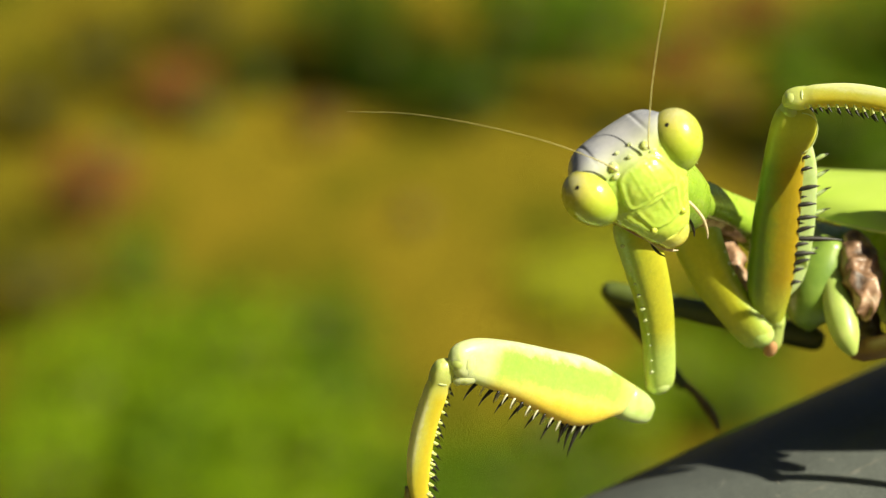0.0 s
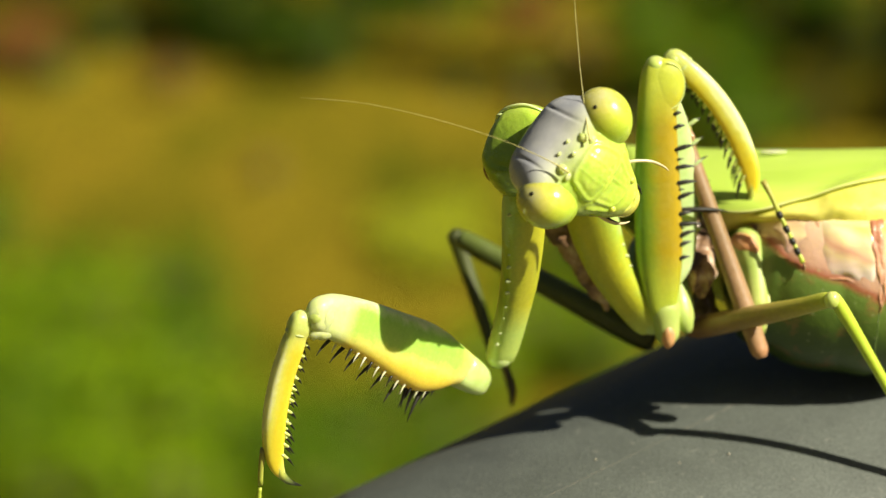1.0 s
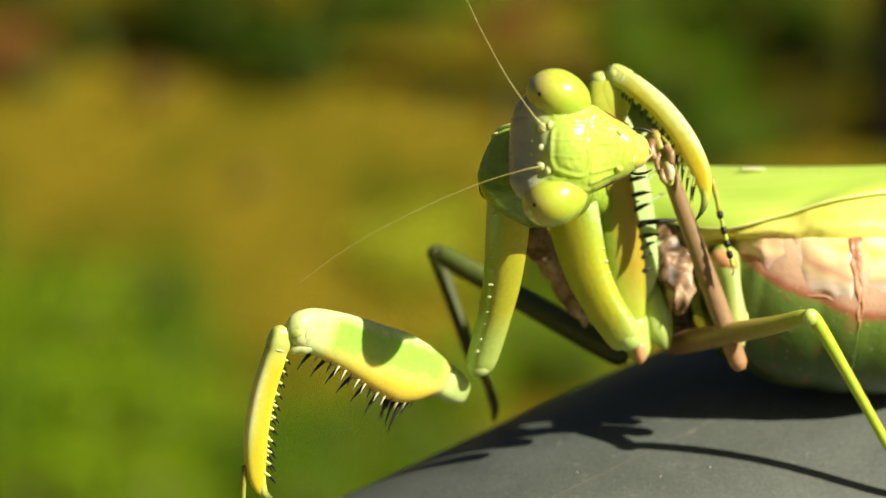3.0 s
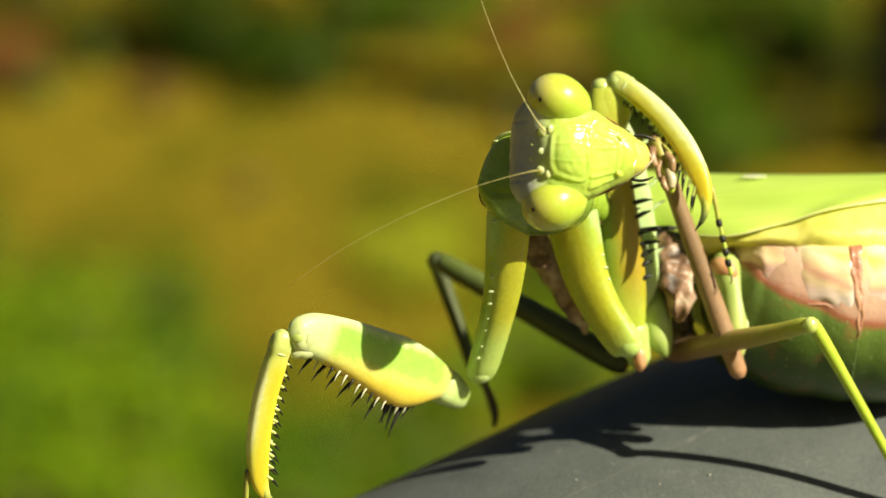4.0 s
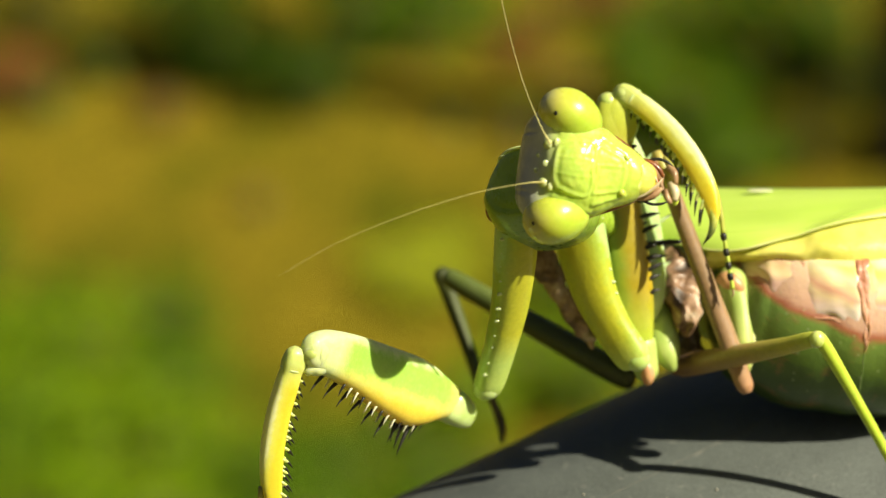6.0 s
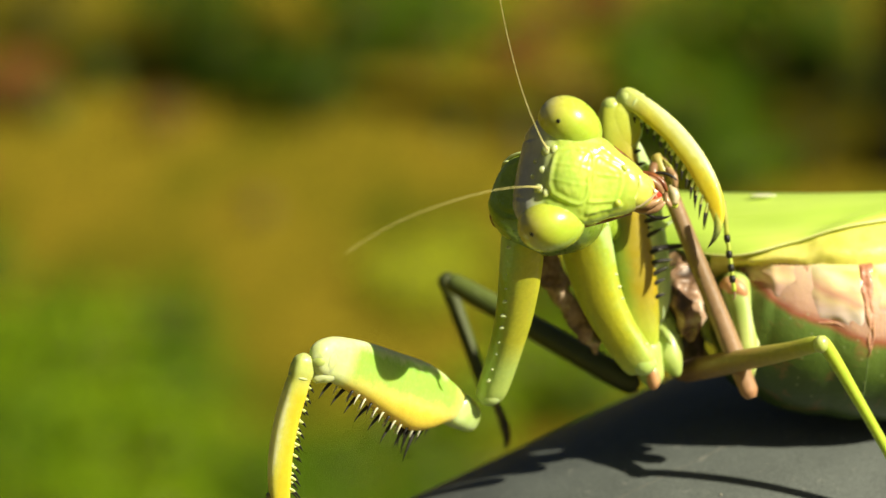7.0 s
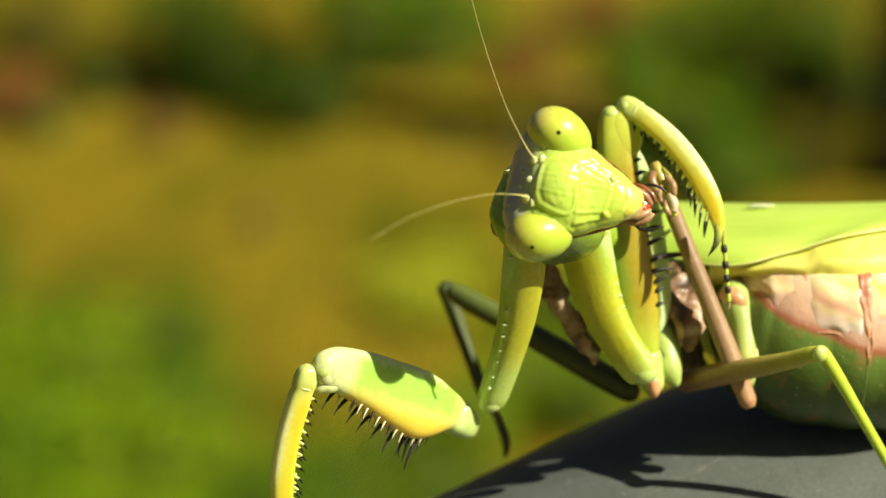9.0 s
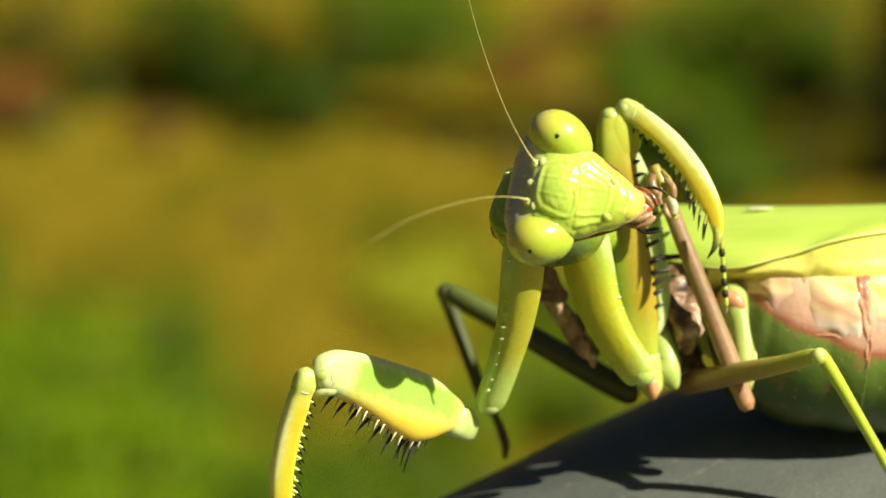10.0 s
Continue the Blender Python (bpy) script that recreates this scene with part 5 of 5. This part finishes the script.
    walk(tibia_b, [
        (0, pose(-0.00806, -0.00959, 0.02578, -27.2, -0.7, -28.0)),
        (0.3, pose(0.00018, -0.01162, 0.02257, -34.4, 20.4, -51.0)),
        (0.5, pose(0.00011, -0.01136, 0.02277, -38.0, 37.4, -57.2)),
        (0.7, pose(-0.00296, -0.00607, 0.02444, -22.6, 55.1, -35.1)),
        (1, pose(-0.00582, -0.00239, 0.02358, 0.2, 53.7, -3.3)),
        (1.5, pose(-0.00847, -0.00247, 0.02354, 4.4, 47.0, 5.8)),
        (2.5, pose(-0.00830, -0.00253, 0.02348, -28.2, 34.5, -42.2)),
        (5, pose(-0.00825, -0.00265, 0.02357, -26.5, 37.7, -39.4)),
        (7.5, pose(-0.00819, -0.00266, 0.02379, -25.6, 37.7, -37.9)),
        (10, pose(-0.00806, -0.00273, 0.02389, -25.8, 37.9, -38.3))])
    walk(tarsus_b, [
        (0, pose(-0.00020, -0.01392, 0.02595, 30.9, 31.6, 25.7)),
        (0.3, pose(0.00546, -0.01775, 0.01937, 24.9, 53.7, 26.3)),
        (0.5, pose(0.00398, -0.01672, 0.01720, 10.4, 61.8, 13.1)),
        (0.7, pose(0.00101, -0.01002, 0.01796, -31.6, 60.4, -28.1)),
        (1, pose(-0.00048, -0.00449, 0.01666, -31.3, 60.1, -27.8)),
        (1.5, pose(-0.00263, -0.00538, 0.01800, -38.4, 65.4, -35.8)),
        (2, pose(-0.00272, -0.00596, 0.01804, -46.6, 69.1, -44.6)),
        (2.5, pose(-0.00267, -0.00595, 0.01808, -47.5, 69.4, -45.6)),
        (5, pose(-0.00271, -0.00512, 0.01778, -51.8, 70.8, -50.2)),
        (7.5, pose(-0.00260, -0.00562, 0.01827, -66.2, 73.6, -65.3)),
        (10, pose(-0.00263, -0.00561, 0.01814, -73.6, 74.3, -73.0))])
    walk(mid_femur, [
        (0, pose(-0.00083, -0.00634, 0.00732, -53.7, -74.5, 75.1)),
        (0.3, pose(-0.00036, -0.00633, 0.00733, -66.2, -75.0, 87.9)),
        (0.5, pose(-0.00040, -0.00636, 0.00725, -75.8, -74.9, 97.9)),
        (0.7, pose(-0.00028, -0.00646, 0.00685, -105.1, -71.0, 128.9)),
        (1, pose(-0.00056, -0.00653, 0.00660, -118.4, -65.5, 144.1)),
        (1.5, pose(-0.00072, -0.00653, 0.00660, -117.0, -66.3, 142.4)),
        (2, pose(-0.00068, -0.00654, 0.00657, -116.0, -66.9, 141.2)),
        (2.5, pose(-0.00070, -0.00658, 0.00672, -133.1, -68.1, 161.7)),
        (5, pose(-0.00076, -0.00650, 0.00666, -134.6, -68.2, 163.1)),
        (7.5, pose(-0.00074, -0.00653, 0.00661, -121.1, -63.5, 147.4)),
        (10, pose(-0.00079, -0.00652, 0.00664, -120.3, -64.2, 146.3))])
    walk(mid_tibia, [
        (0, pose(0.00020, -0.00246, 0.02177, -27.5, 49.7, -23.2)),
        (0.3, pose(-0.00022, -0.00245, 0.02182, -26.4, 46.7, -21.6)),
        (0.5, pose(-0.00094, -0.00248, 0.02173, -27.1, 49.2, -22.7)),
        (0.7, pose(-0.00334, -0.00266, 0.02104, -34.4, 59.3, -31.6)),
        (1, pose(-0.00560, -0.00287, 0.02025, -48.9, 69.0, -47.3)),
        (1.5, pose(-0.00549, -0.00285, 0.02034, -30.3, 55.4, -26.8)),
        (2, pose(-0.00527, -0.00284, 0.02036, -30.0, 55.0, -26.3)),
        (2.5, pose(-0.00590, -0.00525, 0.02040, -58.0, 53.0, -62.5)),
        (5, pose(-0.00603, -0.00530, 0.02042, -55.6, 51.6, -59.1)),
        (7.5, pose(-0.00652, -0.00522, 0.02067, -52.2, 53.0, -55.0)),
        (10, pose(-0.00638, -0.00523, 0.02074, -51.9, 53.0, -54.5))])
    walk(far_femur, [
        (0, pose(-0.00508, 0.00497, 0.00713, -4.9, -9.0, 167.3)),
        (0.3, pose(-0.00434, 0.00533, 0.00564, -5.4, -10.9, 171.0)),
        (0.5, pose(-0.00495, 0.00357, 0.00585, -4.0, -10.6, 171.2)),
        (0.7, pose(-0.00542, 0.00258, 0.00532, -3.4, -14.1, 170.2)),
        (1, pose(-0.00661, 0.00216, 0.00443, -3.6, -22.4, 157.1)),
        (1.5, pose(-0.00725, 0.00099, 0.00452, -1.6, -20.4, 150.4)),
        (2, pose(-0.00725, 0.00099, 0.00452, -1.6, -20.2, 150.2)),
        (2.5, pose(-0.00719, 0.00103, 0.00469, -1.6, -19.9, 150.7)),
        (5, pose(-0.00722, 0.00100, 0.00458, -1.6, -20.0, 150.6)),
        (10, pose(-0.00713, 0.00105, 0.00477, -1.6, -20.3, 150.5))])
    walk(far_tibia, [
        (0, pose(-0.01845, 0.00896, 0.00914, 135.7, 49.1, -18.0)),
        (0.3, pose(-0.01887, 0.00871, 0.00824, 154.7, 50.4, -2.6)),
        (0.5, pose(-0.01919, 0.00860, 0.00781, 165.8, 54.3, 5.2)),
        (0.7, pose(-0.01945, 0.00862, 0.00788, 158.3, 69.7, -3.7)),
        (1, pose(-0.01884, 0.00904, 0.00945, 121.9, 66.6, -38.2)),
        (1.5, pose(-0.01898, 0.00896, 0.00917, 123.0, 65.9, -36.8)),
        (2, pose(-0.01898, 0.00895, 0.00913, 123.4, 65.7, -36.4)),
        (2.5, pose(-0.01899, 0.00897, 0.00921, 123.5, 65.7, -36.3)),
        (5, pose(-0.01902, 0.00896, 0.00915, 124.0, 65.3, -35.7)),
        (10, pose(-0.01889, 0.00902, 0.00938, 123.5, 65.6, -36.3))])
    walk(prothorax, [
        (0, pose(-0.01758, -0.01359, 0.02198, -19.2, 23.2, 57.1)),
        (0.3, pose(-0.01665, -0.01375, 0.02139, -18.0, 24.1, 59.4)),
        (0.5, pose(-0.01615, -0.01375, 0.02138, -17.9, 25.1, 59.4)),
        (0.7, pose(-0.01625, -0.01382, 0.02112, -18.9, 24.3, 57.5)),
        (1, pose(-0.01532, -0.01385, 0.02101, -17.4, 25.3, 60.4)),
        (1.5, pose(-0.01449, -0.01392, 0.02074, -16.6, 25.1, 61.9)),
        (2, pose(-0.01446, -0.01395, 0.02064, -16.4, 24.9, 62.1)),
        (2.5, pose(-0.01451, -0.01394, 0.02066, -16.6, 24.7, 61.8)),
        (5, pose(-0.01459, -0.01397, 0.02057, -16.7, 24.4, 61.6)),
        (10, pose(-0.01430, -0.01392, 0.02073, -16.4, 24.6, 62.2))])
    walk(head, [
        (0, pose(-0.01722, -0.01690, 0.02347, 8.2, -31.9, 17.7)),
        (0.3, pose(-0.01467, -0.01725, 0.02225, -1.4, -34.4, 33.4)),
        (0.5, pose(-0.01425, -0.01724, 0.02263, 4.4, -41.7, 29.1)),
        (0.7, pose(-0.01379, -0.01744, 0.02225, 0.3, -44.6, 35.4)),
        (1, pose(-0.01222, -0.01763, 0.02132, 11.5, -50.3, 29.2)),
        (1.2, pose(-0.01222, -0.01787, 0.02083, 9.2, -52.7, 35.5)),
        (1.4, pose(-0.01140, -0.01789, 0.02082, 20.7, -55.0, 25.1)),
        (1.6, pose(-0.01240, -0.01734, 0.02274, -30.6, -63.6, 54.6)),
        (1.8, pose(-0.01234, -0.01730, 0.02289, -58.2, -67.4, 82.4)),
        (2.5, pose(-0.01238, -0.01740, 0.02262, -62.7, -75.9, 82.7)),
        (5, pose(-0.01247, -0.01739, 0.02286, -59.9, -71.3, 77.8)),
        (5.5, pose(-0.01240, -0.01739, 0.02284, -54.8, -71.5, 70.2)),
        (6.8, pose(-0.01274, -0.01742, 0.02275, -48.8, -69.6, 60.8)),
        (7.5, pose(-0.01293, -0.01743, 0.02261, -49.4, -66.8, 57.7)),
        (9, pose(-0.01335, -0.01742, 0.02270, -50.5, -67.7, 57.7)),
        (10, pose(-0.01320, -0.01742, 0.02269, -53.1, -66.9, 59.1))])
    walk(jaw, [
        (0, pose(-0.01748, -0.01689, 0.02387, 8.2, -31.9, 17.7)),
        (0.3, pose(-0.01496, -0.01726, 0.02261, -1.4, -34.4, 33.4)),
        (0.5, pose(-0.01458, -0.01729, 0.02298, 4.4, -41.7, 29.1)),
        (0.7, pose(-0.01414, -0.01750, 0.02257, 0.3, -44.6, 35.4)),
        (1, pose(-0.01256, -0.01776, 0.02162, 11.5, -50.3, 29.2)),
        (1.2, pose(-0.01257, -0.01802, 0.02111, 9.2, -52.7, 35.5)),
        (1.4, pose(-0.01175, -0.01808, 0.02109, 20.7, -55.0, 25.1)),
        (1.6, pose(-0.01285, -0.01736, 0.02288, -30.6, -63.6, 54.6)),
        (1.8, pose(-0.01281, -0.01734, 0.02293, -58.2, -67.4, 82.4)),
        (2.5, pose(-0.01285, -0.01741, 0.02264, -62.7, -75.9, 82.7)),
        (5, pose(-0.01274, -0.01737, 0.02287, -59.9, -71.3, 77.8)),
        (5.5, pose(-0.01240, -0.01739, 0.02284, -54.8, -71.5, 70.2)),
        (6.8, pose(-0.01238, -0.01746, 0.02270, -48.8, -69.6, 60.8)),
        (7.5, pose(-0.01258, -0.01749, 0.02255, -49.4, -66.8, 57.7)),
        (9, pose(-0.01299, -0.01749, 0.02264, -50.5, -67.7, 57.7)),
        (10, pose(-0.01285, -0.01749, 0.02264, -53.1, -66.9, 59.1))])
    walk(palp_a, [
        (0, pose(0.00150, 0.00010, -0.00320, -50.5, 77.3, -67.6)),
        (0.3, pose(0.00150, 0.00010, -0.00320, -10.0, 79.3, -33.7)),
        (0.5, pose(0.00150, 0.00010, -0.00320, -30.5, 78.9, -48.5)),
        (0.7, pose(0.00150, 0.00010, -0.00320, -17.0, 72.3, -31.7)),
        (1, pose(0.00150, 0.00010, -0.00320, -22.0, 52.6, -32.0)),
        (1.2, pose(0.00150, 0.00010, -0.00320, -29.1, 55.6, -39.6)),
        (1.4, pose(0.00150, 0.00010, -0.00320, -41.6, 59.5, -42.5)),
        (1.6, pose(0.00150, 0.00010, -0.00320, -129.0, 84.7, -149.1)),
        (1.8, pose(0.00150, 0.00010, -0.00320, -111.9, 51.4, -144.9)),
        (2.5, pose(0.00150, 0.00010, -0.00320, -118.7, 51.0, -142.3)),
        (5, pose(0.00150, 0.00010, -0.00320, -115.4, 51.7, -143.7)),
        (5.5, pose(0.00150, 0.00010, -0.00320, -116.5, 49.6, -144.2)),
        (6.8, pose(0.00150, 0.00010, -0.00320, -111.9, 50.0, -140.5)),
        (7.5, pose(0.00150, 0.00010, -0.00320, -113.7, 51.3, -143.7)),
        (9, pose(0.00150, 0.00010, -0.00320, -114.9, 52.1, -143.8)),
        (10, pose(0.00150, 0.00010, -0.00320, -117.0, 52.4, -146.5))])
    walk(palp_b, [
        (0, pose(-0.00150, 0.00010, -0.00320, 153.2, 68.8, -11.4)),
        (0.3, pose(-0.00150, 0.00010, -0.00320, 176.1, 69.6, 3.6)),
        (0.5, pose(-0.00150, 0.00010, -0.00320, 170.0, 75.3, 3.1)),
        (0.7, pose(-0.00150, 0.00010, -0.00320, 173.6, 78.4, 9.4)),
        (1, pose(-0.00150, 0.00010, -0.00320, 128.7, 76.2, -33.0)),
        (1.2, pose(-0.00150, 0.00010, -0.00320, 119.3, 75.5, -42.7)),
        (1.4, pose(-0.00150, 0.00010, -0.00320, 102.0, 75.7, -50.6)),
        (1.6, pose(-0.00150, 0.00010, -0.00320, 174.0, 70.5, 5.4)),
        (1.8, pose(-0.00150, 0.00010, -0.00320, 115.0, 49.0, -47.5)),
        (2.5, pose(-0.00150, 0.00010, -0.00320, 115.7, 53.3, -39.1)),
        (5, pose(-0.00150, 0.00010, -0.00320, 116.1, 51.1, -42.5)),
        (5.5, pose(-0.00150, 0.00010, -0.00320, 112.9, 52.2, -44.8)),
        (6.8, pose(-0.00150, 0.00010, -0.00320, 113.2, 49.1, -44.4)),
        (7.5, pose(-0.00150, 0.00010, -0.00320, 115.4, 50.1, -44.6)),
        (9, pose(-0.00150, 0.00010, -0.00320, 116.7, 50.7, -42.7)),
        (10, pose(-0.00150, 0.00010, -0.00320, 117.7, 51.9, -42.9))])
    walk(antenna_a, [
        (0, pose(0.00105, -0.00130, 0.00115, 2.4, -36.2, 29.1)),
        (0.3, pose(0.00105, -0.00130, 0.00115, 41.7, -27.5, 7.3)),
        (0.5, pose(0.00105, -0.00130, 0.00115, 101.0, -24.8, 18.7)),
        (0.7, pose(0.00105, -0.00130, 0.00115, 170.4, -23.3, 17.6)),
        (1, pose(0.00105, -0.00130, 0.00115, -127.8, -19.5, 33.6)),
        (1.2, pose(0.00105, -0.00130, 0.00115, -114.1, -16.0, 29.9)),
        (1.4, pose(0.00105, -0.00130, 0.00115, -97.4, -9.5, 33.2)),
        (1.6, pose(0.00105, -0.00130, 0.00115, -53.4, -17.8, 14.7)),
        (1.8, pose(0.00105, -0.00130, 0.00115, -51.7, -33.5, 26.1)),
        (2.5, pose(0.00105, -0.00130, 0.00115, -38.7, -26.9, 22.8)),
        (5, pose(0.00105, -0.00130, 0.00115, -41.9, -16.0, 20.2)),
        (5.5, pose(0.00105, -0.00130, 0.00115, -39.7, -16.3, 20.2)),
        (6.8, pose(0.00105, -0.00130, 0.00115, -36.9, -18.0, 19.9)),
        (7.5, pose(0.00105, -0.00130, 0.00115, -31.2, -24.3, 10.7)),
        (9, pose(0.00105, -0.00130, 0.00115, -33.2, -25.6, 18.4)),
        (10, pose(0.00105, -0.00130, 0.00115, -31.7, -26.8, 17.2))])
    walk(antenna_b, [
        (0, pose(-0.00105, -0.00130, 0.00115, 41.4, -33.0, 139.9)),
        (0.3, pose(-0.00105, -0.00130, 0.00115, 45.1, -38.5, 121.7)),
        (0.5, pose(-0.00105, -0.00130, 0.00115, 56.5, -40.2, 116.8)),
        (0.7, pose(-0.00105, -0.00130, 0.00115, 66.4, -43.8, 101.7)),
        (1, pose(-0.00105, -0.00130, 0.00115, 68.3, -35.7, 110.3)),
        (1.2, pose(-0.00105, -0.00130, 0.00115, 73.4, -34.3, 101.5)),
        (1.4, pose(-0.00105, -0.00130, 0.00115, 69.1, -28.4, 120.2)),
        (1.6, pose(-0.00105, -0.00130, 0.00115, 54.3, -50.1, 123.1)),
        (1.8, pose(-0.00105, -0.00130, 0.00115, 68.3, -55.4, 108.8)),
        (2.5, pose(-0.00105, -0.00130, 0.00115, 50.0, -52.3, 137.9)),
        (5, pose(-0.00105, -0.00130, 0.00115, 48.0, -53.3, 135.6)),
        (5.5, pose(-0.00105, -0.00130, 0.00115, 42.7, -53.4, 140.8)),
        (6.8, pose(-0.00105, -0.00130, 0.00115, -53.2, -54.3, -133.8)),
        (7.5, pose(-0.00105, -0.00130, 0.00115, -62.2, -39.8, -114.0)),
        (9, pose(-0.00105, -0.00130, 0.00115, -71.8, -37.6, -112.3)),
        (10, pose(-0.00105, -0.00130, 0.00115, -70.7, -37.0, -113.1))])
    walk(pupil_a, [
        (0, pose(0.00269, -0.00075, 0.00145, -58.6, -0.0, -25.0)),
        (0.3, pose(0.00268, -0.00055, 0.00155, -65.3, -0.0, -33.7)),
        (0.5, pose(0.00262, -0.00069, 0.00147, -59.6, -0.0, -31.9)),
        (0.7, pose(0.00270, -0.00087, 0.00139, -54.4, -0.0, -21.0)),
        (1, pose(0.00279, -0.00055, 0.00157, -67.3, -0.0, -24.1)),
        (1.2, pose(0.00299, -0.00077, 0.00148, -60.6, -0.0, -0.9)),
        (1.8, pose(0.00269, -0.00085, 0.00140, -55.0, -0.0, -22.5)),
        (2.5, pose(0.00291, -0.00090, 0.00140, -55.3, -0.0, -6.3)),
        (5, pose(0.00278, -0.00100, 0.00131, -50.2, -0.0, -13.4)),
        (5.5, pose(0.00280, -0.00113, 0.00119, -44.1, -0.0, -10.3)),
        (6.8, pose(0.00274, -0.00132, 0.00095, -33.7, -0.0, -11.0)),
        (7.5, pose(0.00275, -0.00147, 0.00068, -23.2, -0.0, -8.4)),
        (9, pose(0.00279, -0.00160, 0.00021, -6.7, -0.0, -4.7)),
        (10, pose(0.00273, -0.00158, 0.00031, -10.0, -0.0, -7.5))])
    walk(pupil_b, [
        (0, pose(-0.00335, -0.00079, 0.00142, -55.3, -0.0, -27.2)),
        (0.3, pose(-0.00345, -0.00058, 0.00149, -59.7, -0.0, -41.5)),
        (0.5, pose(-0.00334, -0.00052, 0.00155, -64.9, -0.0, -36.2)),
        (0.7, pose(-0.00321, -0.00033, 0.00164, -74.6, -0.0, -33.1)),
        (1, pose(-0.00313, -0.00032, 0.00165, -76.6, -0.0, -21.3)),
        (1.2, pose(-0.00283, -0.00001, 0.00168, -82.5, 0.0, 79.8)),
        (1.8, pose(-0.00324, -0.00062, 0.00153, -63.8, -0.0, -23.9)),
        (2.5, pose(-0.00318, -0.00086, 0.00141, -55.3, -0.0, -13.8)),
        (5, pose(-0.00328, -0.00079, 0.00144, -56.6, -0.0, -22.2)),
        (5.5, pose(-0.00329, -0.00081, 0.00142, -55.6, -0.0, -23.1)),
        (6.8, pose(-0.00361, -0.00096, 0.00116, -40.1, -0.0, -37.4)),
        (7.5, pose(-0.00369, -0.00115, 0.00086, -26.7, -0.0, -36.7)),
        (9, pose(-0.00368, -0.00136, 0.00032, -7.3, -0.0, -33.1)),
        (10, pose(-0.00377, -0.00126, 0.00046, -11.8, -0.0, -38.0))])


motions()
